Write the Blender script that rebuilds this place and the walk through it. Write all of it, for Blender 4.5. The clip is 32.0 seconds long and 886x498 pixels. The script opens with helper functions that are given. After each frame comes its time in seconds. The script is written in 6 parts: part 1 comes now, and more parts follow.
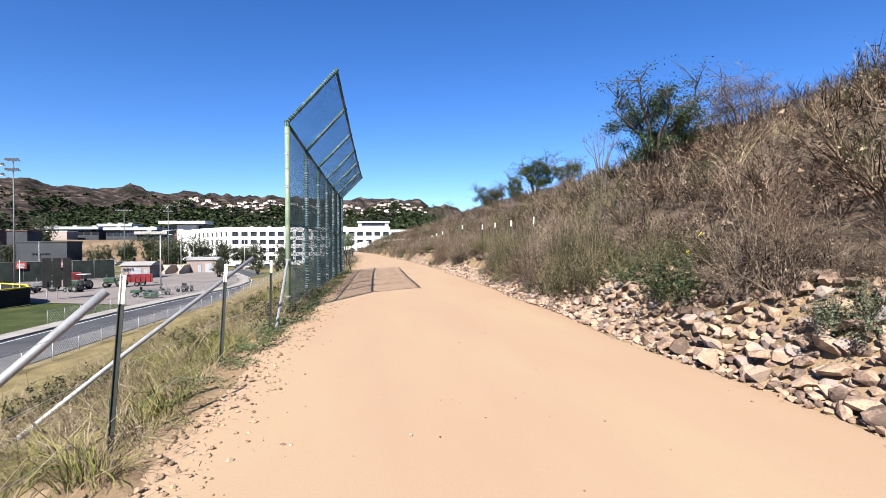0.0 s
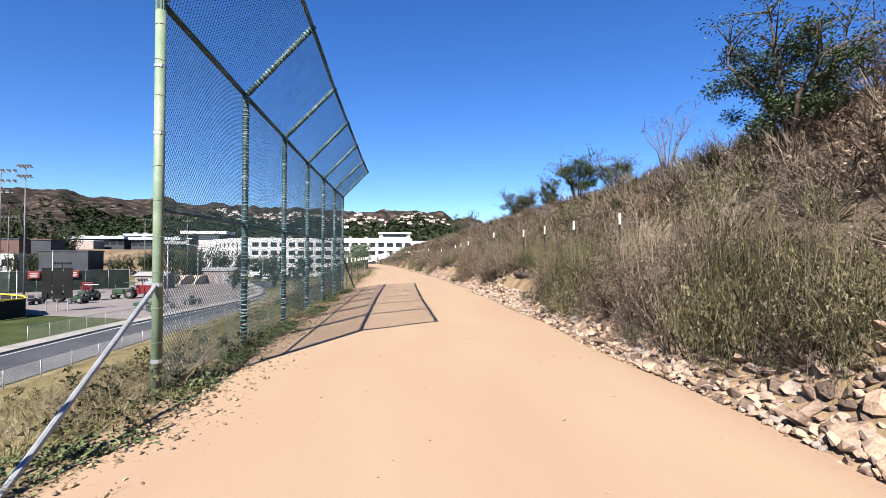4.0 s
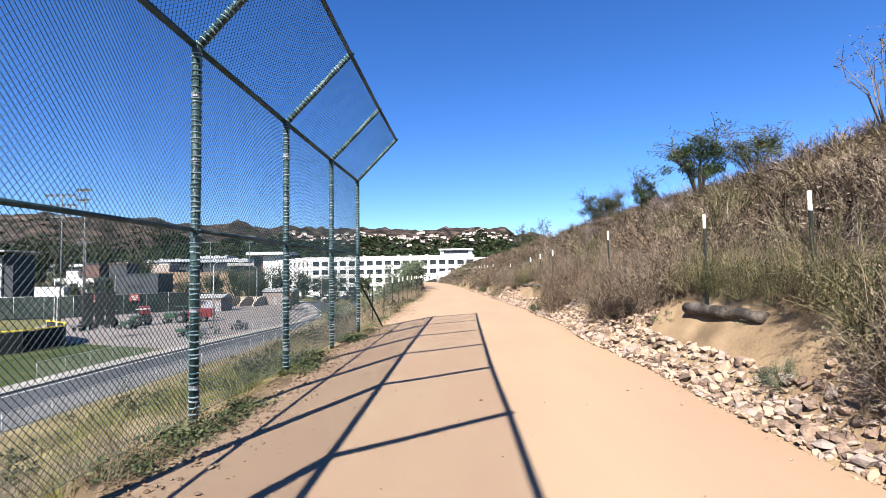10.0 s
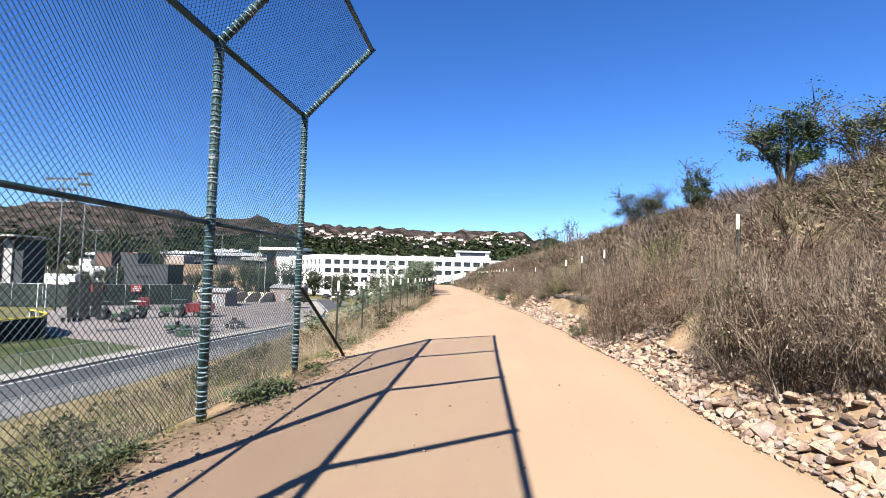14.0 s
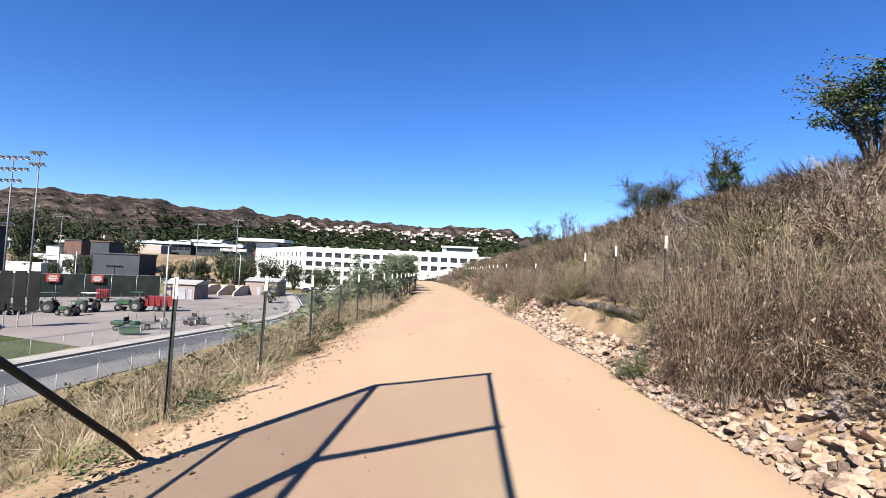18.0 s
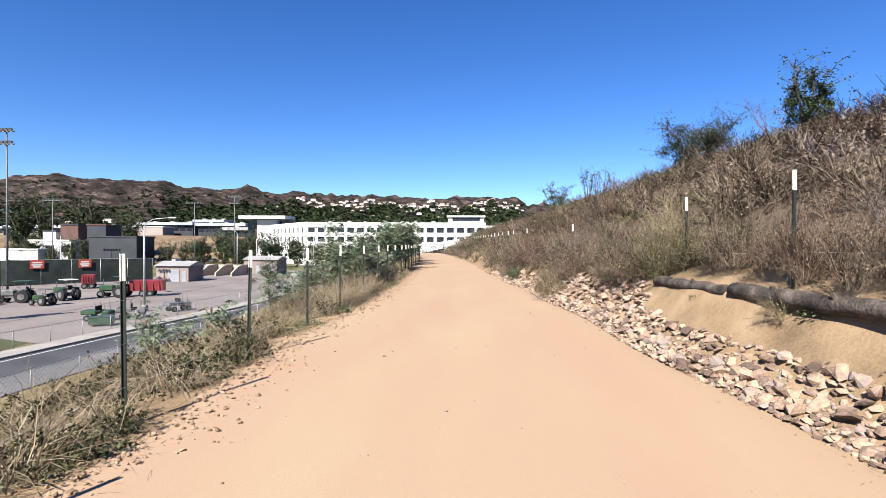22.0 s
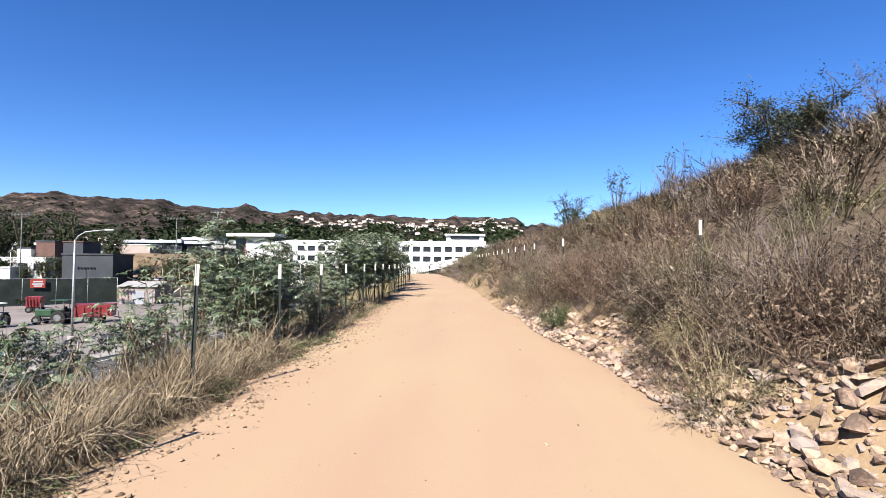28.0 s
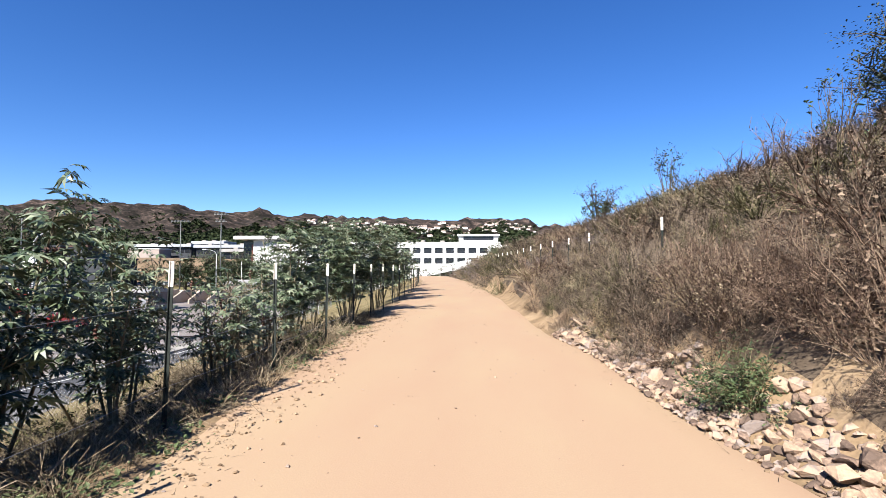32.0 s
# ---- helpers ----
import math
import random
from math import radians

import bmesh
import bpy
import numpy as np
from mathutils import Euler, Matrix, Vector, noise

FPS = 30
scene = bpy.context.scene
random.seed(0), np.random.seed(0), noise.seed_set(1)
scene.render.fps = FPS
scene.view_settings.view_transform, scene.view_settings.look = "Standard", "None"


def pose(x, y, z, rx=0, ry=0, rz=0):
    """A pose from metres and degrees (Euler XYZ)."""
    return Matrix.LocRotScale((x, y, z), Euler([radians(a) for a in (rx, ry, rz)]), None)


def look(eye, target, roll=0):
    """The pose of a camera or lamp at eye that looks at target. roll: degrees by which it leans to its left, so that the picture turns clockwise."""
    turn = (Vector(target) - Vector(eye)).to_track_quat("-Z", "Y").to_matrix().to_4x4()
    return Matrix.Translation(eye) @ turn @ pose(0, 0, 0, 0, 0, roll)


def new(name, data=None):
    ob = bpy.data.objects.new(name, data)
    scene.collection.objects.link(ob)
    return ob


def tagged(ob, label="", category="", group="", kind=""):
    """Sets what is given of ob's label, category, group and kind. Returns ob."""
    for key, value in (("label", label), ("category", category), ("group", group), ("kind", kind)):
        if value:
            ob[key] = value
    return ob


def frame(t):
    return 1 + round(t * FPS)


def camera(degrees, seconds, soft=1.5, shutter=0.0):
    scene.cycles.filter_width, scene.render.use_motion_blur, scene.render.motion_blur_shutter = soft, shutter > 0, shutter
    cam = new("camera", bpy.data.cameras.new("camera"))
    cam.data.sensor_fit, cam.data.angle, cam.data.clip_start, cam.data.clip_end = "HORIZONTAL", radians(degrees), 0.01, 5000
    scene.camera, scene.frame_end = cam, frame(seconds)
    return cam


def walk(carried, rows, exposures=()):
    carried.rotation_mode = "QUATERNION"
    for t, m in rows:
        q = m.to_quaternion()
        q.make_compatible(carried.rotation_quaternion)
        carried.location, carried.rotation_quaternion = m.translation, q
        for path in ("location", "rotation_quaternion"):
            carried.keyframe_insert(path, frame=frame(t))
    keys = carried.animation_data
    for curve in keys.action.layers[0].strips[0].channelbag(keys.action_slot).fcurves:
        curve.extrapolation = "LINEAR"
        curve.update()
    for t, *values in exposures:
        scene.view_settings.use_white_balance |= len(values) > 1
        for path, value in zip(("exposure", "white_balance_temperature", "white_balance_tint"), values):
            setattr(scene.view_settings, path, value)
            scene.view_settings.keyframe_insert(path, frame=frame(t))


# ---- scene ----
cam = camera(83.1, 32.0, soft=0.85)
PATH = [
    (0, (-0.228, -2.936, 1.653), (0.026, -0.953, 1.636), -0.3),
    (0.5, (-0.114, -2.153, 1.666), (0.113, -0.166, 1.667), -0.1),
    (1, (0.042, -1.346, 1.659), (0.255, 0.642, 1.683), -0.1),
    (1.5, (0.11, -0.545, 1.696), (0.313, 1.444, 1.731), -0.2),
    (2, (0.197, 0.26, 1.64), (0.383, 2.251, 1.678), -0.3),
    (2.5, (0.224, 1.075, 1.647), (0.393, 3.068, 1.682), 0.0),
    (4.5, (0.547, 4.393, 1.635), (0.706, 6.386, 1.665), 0.3),
    (5, (0.64, 5.185, 1.638), (0.749, 7.183, 1.642), 0.1),
    (5.5, (0.651, 5.981, 1.634), (0.686, 7.98, 1.611), -0.5),
    (6, (0.732, 6.791, 1.675), (0.698, 8.79, 1.639), -1.2),
    (6.5, (0.773, 7.572, 1.658), (0.69, 9.57, 1.637), -1.7),
    (7, (0.825, 8.399, 1.661), (0.716, 10.396, 1.669), -1.5),
    (7.5, (0.819, 9.224, 1.654), (0.7, 11.22, 1.689), -1.1),
    (8, (0.815, 10.075, 1.687), (0.703, 12.071, 1.735), -0.6),
    (8.5, (0.793, 10.858, 1.666), (0.705, 12.855, 1.719), -0.6),
    (9, (0.81, 11.665, 1.643), (0.735, 13.662, 1.705), -0.9),
    (9.5, (0.787, 12.427, 1.652), (0.717, 14.424, 1.733), -1.1),
    (10, (0.777, 13.246, 1.686), (0.691, 15.242, 1.787), -0.9),
    (10.5, (0.792, 13.994, 1.681), (0.699, 15.988, 1.795), -0.3),
    (11, (0.837, 14.8, 1.688), (0.737, 16.794, 1.806), 0.4),
    (11.5, (0.884, 15.586, 1.702), (0.793, 17.58, 1.817), 1.0),
    (12, (0.937, 16.371, 1.745), (0.839, 18.365, 1.855), 1.2),
    (12.5, (0.966, 17.122, 1.714), (0.855, 19.117, 1.813), 1.1),
    (13, (0.923, 17.928, 1.732), (0.783, 19.921, 1.821), 1.0),
    (13.5, (0.88, 18.706, 1.695), (0.733, 20.699, 1.784), 1.1),
    (14, (0.807, 19.485, 1.725), (0.654, 21.476, 1.835), 1.4),
    (14.5, (0.753, 20.197, 1.688), (0.617, 22.187, 1.825), 1.3),
    (15, (0.696, 20.985, 1.702), (0.562, 22.974, 1.856), 1.5),
    (15.5, (0.687, 21.733, 1.682), (0.565, 23.723, 1.839), 1.4),
    (17.5, (0.792, 24.716, 1.737), (0.699, 26.711, 1.84), 2.3),
    (18, (0.786, 25.525, 1.754), (0.684, 27.52, 1.849), 2.5),
    (18.5, (0.791, 26.342, 1.752), (0.673, 28.337, 1.832), 2.2),
    (19, (0.75, 27.177, 1.741), (0.594, 29.17, 1.805), 1.7),
    (19.5, (0.72, 27.943, 1.703), (0.52, 29.932, 1.746), 1.3),
    (20, (0.654, 28.79, 1.703), (0.422, 30.776, 1.723), 0.6),
    (20.5, (0.657, 29.58, 1.702), (0.432, 31.567, 1.701), 0.1),
    (21, (0.642, 30.41, 1.69), (0.452, 32.401, 1.674), -0.1),
    (21.5, (0.631, 31.206, 1.682), (0.483, 33.201, 1.658), -0.0),
    (22, (0.593, 32.032, 1.676), (0.466, 34.028, 1.655), 0.3),
    (22.5, (0.563, 32.808, 1.709), (0.439, 34.805, 1.699), 0.7),
    (23, (0.511, 33.62, 1.701), (0.384, 35.616, 1.703), 1.0),
    (23.5, (0.48, 34.429, 1.687), (0.358, 36.425, 1.693), 1.6),
    (24, (0.409, 35.26, 1.667), (0.285, 37.257, 1.66), 2.1),
    (24.5, (0.355, 36.066, 1.658), (0.227, 38.061, 1.629), 2.3),
    (25, (0.261, 36.887, 1.626), (0.115, 38.882, 1.583), 2.3),
    (25.5, (0.276, 37.648, 1.625), (0.12, 39.641, 1.58), 2.2),
    (27.5, (0.396, 40.957, 1.653), (0.277, 42.953, 1.699), 0.6),
    (28, (0.38, 41.864, 1.638), (0.258, 43.86, 1.697), 0.6),
    (28.5, (0.36, 42.754, 1.614), (0.235, 44.749, 1.674), 0.6),
    (29, (0.318, 43.649, 1.61), (0.196, 45.645, 1.667), 0.8),
    (29.5, (0.288, 44.525, 1.577), (0.171, 46.52, 1.634), 0.7),
    (30, (0.216, 45.327, 1.578), (0.097, 47.323, 1.642), 0.4),
    (30.5, (0.168, 46.138, 1.562), (0.036, 48.133, 1.634), 0.2),
    (31, (0.055, 46.952, 1.56), (-0.094, 48.945, 1.64), 0.2),
    (31.5, (0.014, 47.771, 1.549), (-0.153, 49.763, 1.625), 0.2),
    (32, (-0.058, 48.583, 1.559), (-0.23, 50.575, 1.626), 0.1),
]
walk(cam, [(t, look(eye, target, roll)) for t, eye, target, roll in PATH], exposures=((0, 1.74), (5, 1.76), (8, 1.87), (14, 1.88), (18, 1.81), (20.5, 1.72), (24, 1.72), (28, 1.76), (32, 1.76)))

# ---- world, sun ----
SUN = Vector((-2.46, -6.14, 5.75)).normalized()          # towards the sun
world = bpy.data.worlds.new("sky")
scene.world = world
world.use_nodes = True
wn = world.node_tree
sky = wn.nodes.new("ShaderNodeTexSky")
sky.sky_type = "NISHITA"
sky.sun_disc = False
sky.sun_elevation = math.asin(SUN.z)
sky.sun_rotation = math.atan2(SUN.x, SUN.y)
sky.altitude = 1800
sky.air_density, sky.dust_density, sky.ozone_density = 1.0, 0.0, 5.0
hsv = wn.nodes.new("ShaderNodeHueSaturation")
hsv.inputs["Saturation"].default_value = 1.22
hsv.inputs["Hue"].default_value = 0.511
wn.links.new(sky.outputs[0], hsv.inputs["Color"])
wn.links.new(hsv.outputs[0], wn.nodes["Background"].inputs[0])
wn.nodes["Background"].inputs[1].default_value = 0.056
sun = new("sun", bpy.data.lights.new("sun", "SUN"))
sun.data.energy, sun.data.angle, sun.data.color = 5.0, radians(0.4), (1.0, 0.95, 0.88)
sun.matrix_world = look(SUN * 100, (0, 0, 0))

# ---- helpers ----
rng = random.Random(7)


class Geo:
    """Collects vertices and faces of one mesh."""

    def __init__(self):
        self.v, self.f, self.m = [], [], []

    def add(self, vs, fs, mi=0):
        n = len(self.v)
        self.v += [tuple(p) for p in vs]
        self.f += [tuple(i + n for i in q) for q in fs]
        self.m += [mi] * len(fs)
        return self

    def box(self, c, s, mi=0, turn=0.0, bev=0.0, m=None):
        """A box round c of size s, its upright edges and rims chamfered by bev."""
        x, y, z = s[0] / 2, s[1] / 2, s[2] / 2
        b = min(bev, x * 0.9, y * 0.9, z * 0.9)
        ca, sa = math.cos(turn), math.sin(turn)
        if b <= 0:
            vs = [(i * x, j * y, k * z) for k in (-1, 1) for i, j in ((-1, -1), (1, -1), (1, 1), (-1, 1))]
            fs = [(3, 2, 1, 0), (4, 5, 6, 7), (0, 1, 5, 4), (1, 2, 6, 5), (2, 3, 7, 6), (3, 0, 4, 7)]
        else:
            def oct8(e, h):
                a, d = x - e, y - e
                return [(-a + b, -d, h), (a - b, -d, h), (a, -d + b, h), (a, d - b, h), (a - b, d, h), (-a + b, d, h), (-a, d - b, h), (-a, -d + b, h)]
            vs = oct8(b, -z) + oct8(0, -z + b) + oct8(0, z - b) + oct8(b, z)
            fs = [tuple(range(7, -1, -1)), tuple(range(24, 32))]
            for r in range(3):
                fs += [(r * 8 + i, r * 8 + (i + 1) % 8, r * 8 + 8 + (i + 1) % 8, r * 8 + 8 + i) for i in range(8)]
        vs = [(ca * p[0] - sa * p[1] + c[0], sa * p[0] + ca * p[1] + c[1], p[2] + c[2]) for p in vs]
        if m is not None:
            vs = [m @ Vector(p) for p in vs]
        return self.add(vs, fs, mi)

    def tube(self, pts, rad, n=8, mi=0, cap=True):
        """A tube along pts; rad is one radius or one for each point."""
        pts = [Vector(p) for p in pts]
        rad = rad if isinstance(rad, (list, tuple)) else [rad] * len(pts)
        vs, fs = [], []
        for i, p in enumerate(pts):
            d = (pts[min(i + 1, len(pts) - 1)] - pts[max(i - 1, 0)]).normalized()
            a = d.cross(Vector((0, 0, 1)) if abs(d.z) < 0.9 else Vector((1, 0, 0))).normalized()
            b = d.cross(a)
            vs += [p + rad[i] * (math.cos(2 * math.pi * k / n) * a + math.sin(2 * math.pi * k / n) * b) for k in range(n)]
        for i in range(len(pts) - 1):
            fs += [(i * n + k, i * n + (k + 1) % n, (i + 1) * n + (k + 1) % n, (i + 1) * n + k) for k in range(n)]
        if cap:
            fs += [tuple(range(n - 1, -1, -1)), tuple((len(pts) - 1) * n + k for k in range(n))]
        return self.add(vs, fs, mi)

    def mesh(self, name, mats, smooth=False):
        me = bpy.data.meshes.new(name)
        me.from_pydata(self.v, [], self.f)
        for mm in mats if isinstance(mats, (list, tuple)) else [mats]:
            me.materials.append(mm)
        if any(self.m):
            me.polygons.foreach_set("material_index", self.m)
        if smooth:
            me.polygons.foreach_set("use_smooth", [True] * len(me.polygons))
        me.update()
        return me


def part(name, geo, mat, parent=None, label="", smooth=False, at=None):
    """Links a mesh as one object under a thing, or on its own."""
    data = geo.mesh(name, mat, smooth) if isinstance(geo, Geo) else geo
    ob = new(name, data)
    if parent is not None:
        ob.parent = parent
    if at is not None:
        ob.matrix_basis = at
    return tagged(ob, label)


def thing(name, m, label, category, group="", kind=""):
    """An Empty at the base of a thing."""
    ob = new(name)
    ob.empty_display_size = 0.2
    ob.matrix_basis = m
    return tagged(ob, label, category, group, kind)


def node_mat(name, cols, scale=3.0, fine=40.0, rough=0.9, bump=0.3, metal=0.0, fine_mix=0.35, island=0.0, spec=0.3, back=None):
    """Colour from two sizes of noise at real-world size, with relief; island varies it from piece to piece."""
    m = bpy.data.materials.new(name)
    m.use_nodes = True
    nt = m.node_tree
    N, L = nt.nodes.new, nt.links.new
    bs = nt.nodes["Principled BSDF"]
    geo = N("ShaderNodeNewGeometry")
    n1, n2 = N("ShaderNodeTexNoise"), N("ShaderNodeTexNoise")
    n1.inputs["Scale"].default_value, n1.inputs["Detail"].default_value = scale, 5
    n2.inputs["Scale"].default_value, n2.inputs["Detail"].default_value = fine, 3
    for n in (n1, n2):
        L(geo.outputs["Position"], n.inputs["Vector"])
    mix = N("ShaderNodeMath")
    mix.operation = "MULTIPLY_ADD"
    mix.inputs[1].default_value = fine_mix
    L(n2.outputs["Fac"], mix.inputs[0])
    sub = N("ShaderNodeMath")
    sub.operation = "MULTIPLY_ADD"
    sub.inputs[1].default_value = 1.0
    sub.inputs[2].default_value = -fine_mix / 2
    L(n1.outputs["Fac"], sub.inputs[0])
    L(sub.outputs[0], mix.inputs[2])
    val = mix.outputs[0]
    if island:
        rnd = geo.outputs["Random Per Island"]
        if island < 0:
            info = N("ShaderNodeObjectInfo")
            rnd = info.outputs["Random"]
        k = N("ShaderNodeMath")
        k.operation = "MULTIPLY_ADD"
        k.inputs[1].default_value = abs(island)
        L(rnd, k.inputs[0])
        c = N("ShaderNodeMath")
        c.operation = "ADD"
        c.inputs[1].default_value = -abs(island) / 2
        L(val, c.inputs[0])
        L(c.outputs[0], k.inputs[2])
        val = k.outputs[0]
    ramp = N("ShaderNodeValToRGB")
    el = ramp.color_ramp.elements
    while len(el) < len(cols):
        el.new(0.5)
    for i, c in enumerate(cols):
        el[i].position = 0.28 + 0.44 * i / max(1, len(cols) - 1)
        el[i].color = (*c, 1)
    L(val, ramp.inputs[0])
    L(ramp.outputs[0], bs.inputs["Base Color"])
    bs.inputs["Roughness"].default_value = rough
    bs.inputs["Metallic"].default_value = metal
    bs.inputs["Specular IOR Level"].default_value = spec
    if bump:
        bp = N("ShaderNodeBump")
        bp.inputs["Strength"].default_value = bump
        bp.inputs["Distance"].default_value = 0.02
        L(n2.outputs["Fac"], bp.inputs["Height"])
        L(bp.outputs[0], bs.inputs["Normal"])
    return m


# ---- materials ----
M_DIRT = node_mat("path_dirt", [(0.262, 0.176, 0.119), (0.268, 0.188, 0.125), (0.275, 0.203, 0.131)], 0.42, 55, 0.95, 0.1, fine_mix=0.35, spec=0.1)
def streaked(mat, sx, sy):
    """Stretches the coarse noise of a material along the path."""
    nt = mat.node_tree
    mp = nt.nodes.new("ShaderNodeMapping")
    mp.inputs["Scale"].default_value = (sx, sy, 1)
    geo = next(n for n in nt.nodes if n.type == "NEW_GEOMETRY")
    coarse = min((n for n in nt.nodes if n.type == "TEX_NOISE"), key=lambda n: n.inputs["Scale"].default_value)
    nt.links.new(geo.outputs["Position"], mp.inputs["Vector"])
    nt.links.new(mp.outputs[0], coarse.inputs["Vector"])
    coarse.inputs["Detail"].default_value = 8


streaked(M_DIRT, 1.7, 0.45)
M_SOIL = node_mat("slope_soil", [(0.108, 0.076, 0.046), (0.194, 0.135, 0.081), (0.259, 0.189, 0.119)], 1.2, 30, 0.95, 0.3, spec=0.1)
M_VALLEY = node_mat("valley_ground", [(0.054, 0.059, 0.024), (0.092, 0.086, 0.038), (0.14, 0.113, 0.059)], 0.05, 2, 0.95, 0.2, spec=0.1)
M_LAWN = node_mat("lawn", [(0.021, 0.029, 0.009), (0.03, 0.041, 0.012), (0.055, 0.057, 0.023)], 0.4, 25, 0.95, 0.4, spec=0.1)
M_ASPHALT = node_mat("asphalt", [(0.027, 0.028, 0.031), (0.041, 0.042, 0.046), (0.054, 0.054, 0.057)], 0.3, 60, 0.85, 0.2)
# lighter asphalt, its base colour raised further for the sun's glare
M_PALE_ASPHALT = node_mat("pale_glare_asphalt", [(0.059, 0.058, 0.06), (0.078, 0.077, 0.078), (0.103, 0.097, 0.097)], 0.3, 60, 0.9, 0.2)
M_CONCRETE = node_mat("concrete", [(0.162, 0.151, 0.138), (0.205, 0.192, 0.176), (0.248, 0.232, 0.213)], 0.6, 30, 0.9, 0.2)
M_YARD = node_mat("yard_concrete", [(0.111, 0.094, 0.088), (0.138, 0.119, 0.111), (0.165, 0.145, 0.133)], 0.15, 6, 0.9, 0.1)
M_WHITE = node_mat("white_stucco", [(0.43, 0.43, 0.43), (0.48, 0.48, 0.475), (0.52, 0.515, 0.51)], 0.2, 4, 0.8, 0.05)
M_GREEN_PIPE = node_mat("green_pipe_paint", [(0.009, 0.027, 0.03), (0.017, 0.046, 0.049), (0.054, 0.092, 0.089)], 5, 60, 0.55, 0.15, spec=0.4)
M_PALE_PIPE = node_mat("faded_green_pipe", [(0.091, 0.13, 0.085), (0.13, 0.176, 0.117), (0.195, 0.215, 0.163)], 4, 50, 0.6, 0.15, spec=0.4)
M_WIRE = node_mat("green_mesh_wire", [(0.011, 0.024, 0.03), (0.019, 0.04, 0.05), (0.032, 0.062, 0.075)], 3, 30, 0.5, 0)
M_GALV = node_mat("galvanised_steel", [(0.224, 0.231, 0.238), (0.294, 0.301, 0.308), (0.35, 0.35, 0.35)], 6, 50, 0.5, 0.1, metal=0.5)
M_TPOST = node_mat("dark_green_post_paint", [(0.005, 0.009, 0.007), (0.01, 0.014, 0.012), (0.019, 0.022, 0.018)], 8, 60, 0.6, 0.2)
M_TIP = node_mat("cream_post_tip", [(0.468, 0.425, 0.34), (0.612, 0.586, 0.51), (0.663, 0.646, 0.595)], 9, 60, 0.7, 0.1)
M_BRUSH = node_mat("dry_brush_twigs", [(0.025, 0.018, 0.014), (0.064, 0.048, 0.035), (0.113, 0.086, 0.064), (0.187, 0.150, 0.113)], 1.1, 6, 0.9, 0, island=0.6, spec=0.1, fine_mix=0.5)
M_STRAW = node_mat("dry_straw", [(0.108, 0.081, 0.046), (0.189, 0.149, 0.089), (0.281, 0.238, 0.162)], 0.8, 9, 0.85, 0, island=0.4, spec=0.15)
M_OLIVE = node_mat("olive_brush", [(0.018, 0.019, 0.009), (0.048, 0.046, 0.022), (0.087, 0.078, 0.041), (0.150, 0.128, 0.078)], 1.1, 6, 0.9, 0, island=0.55, spec=0.1)
M_LEAF = node_mat("green_leaf", [(0.015, 0.029, 0.01), (0.034, 0.054, 0.019), (0.068, 0.093, 0.038)], 1.5, 12, 0.6, 0, island=0.4, spec=0.3)
M_GREYLEAF = node_mat("grey_green_leaf", [(0.043, 0.058, 0.036), (0.072, 0.09, 0.058), (0.122, 0.137, 0.094)], 1.5, 12, 0.7, 0, island=0.4, spec=0.2)
M_BARK = node_mat("bark", [(0.038, 0.027, 0.019), (0.07, 0.054, 0.041), (0.108, 0.089, 0.07)], 6, 40, 0.95, 0.5)
M_FARTREE = node_mat("far_tree_leaf", [(0.009, 0.015, 0.007), (0.019, 0.028, 0.012), (0.038, 0.049, 0.022)], 0.08, 0.9, 0.9, 0, island=0.4, spec=0.1)
M_DARKGLASS = node_mat("dark_opening", [(0.006, 0.008, 0.01), (0.011, 0.012, 0.015), (0.016, 0.018, 0.022)], 0.5, 5, 0.25, 0, spec=0.5)
M_ROCK = node_mat("riprap_stone", [(0.085, 0.06, 0.047), (0.19, 0.132, 0.1), (0.3, 0.215, 0.15), (0.2, 0.162, 0.143)], 3.0, 35, 0.9, 0.5, island=-0.5, spec=0.15)
M_ROCKS = node_mat("riprap_stone_small", [(0.085, 0.06, 0.047), (0.19, 0.132, 0.1), (0.3, 0.215, 0.15), (0.2, 0.162, 0.143)], 3.0, 35, 0.9, 0.5, island=0.5, spec=0.15)


# ---- lie of the land ----
def lerp(pairs, v):
    for (a, p), (b, q) in zip(pairs, pairs[1:]):
        if v <= b:
            return p + (q - p) * max(0, (v - a) / (b - a))
    return pairs[-1][1]


def bend(y):
    """How far the path has swung from its first line at y."""
    return -0.00105 * (y - 38) ** 2 if y > 38 else 0.0


RIGHT_EDGE = [(-100, 4.05), (20, 4.0), (23, 3.85), (32, 3.82), (37.6, 3.5), (41, 3.25), (46, 2.87), (50, 2.5), (53, 2.15), (57, 1.8), (60, 1.45), (64, 1.1)]


def right_edge(y):
    return lerp(RIGHT_EDGE, y) + 0.08 * math.sin(y * 0.9) + (bend(y) - bend(64) if y > 64 else 0)


LEFT_EDGE = [(-100, -1.95), (5, -1.87), (20, -1.87), (28, -1.95), (34, -2.12), (40, -2.42), (52, -2.42), (54.6, -2.66), (60, -2.9)]


def left_edge(y):
    return lerp(LEFT_EDGE, y) + 0.08 * math.sin(y * 0.7 + 1) + 0.05 * math.sin(y * 2.3) + (bend(y) - bend(60) if y > 60 else 0)


def smooth(a, b, v):
    k = min(1, max(0, (v - a) / (b - a)))
    return k * k * (3 - 2 * k)


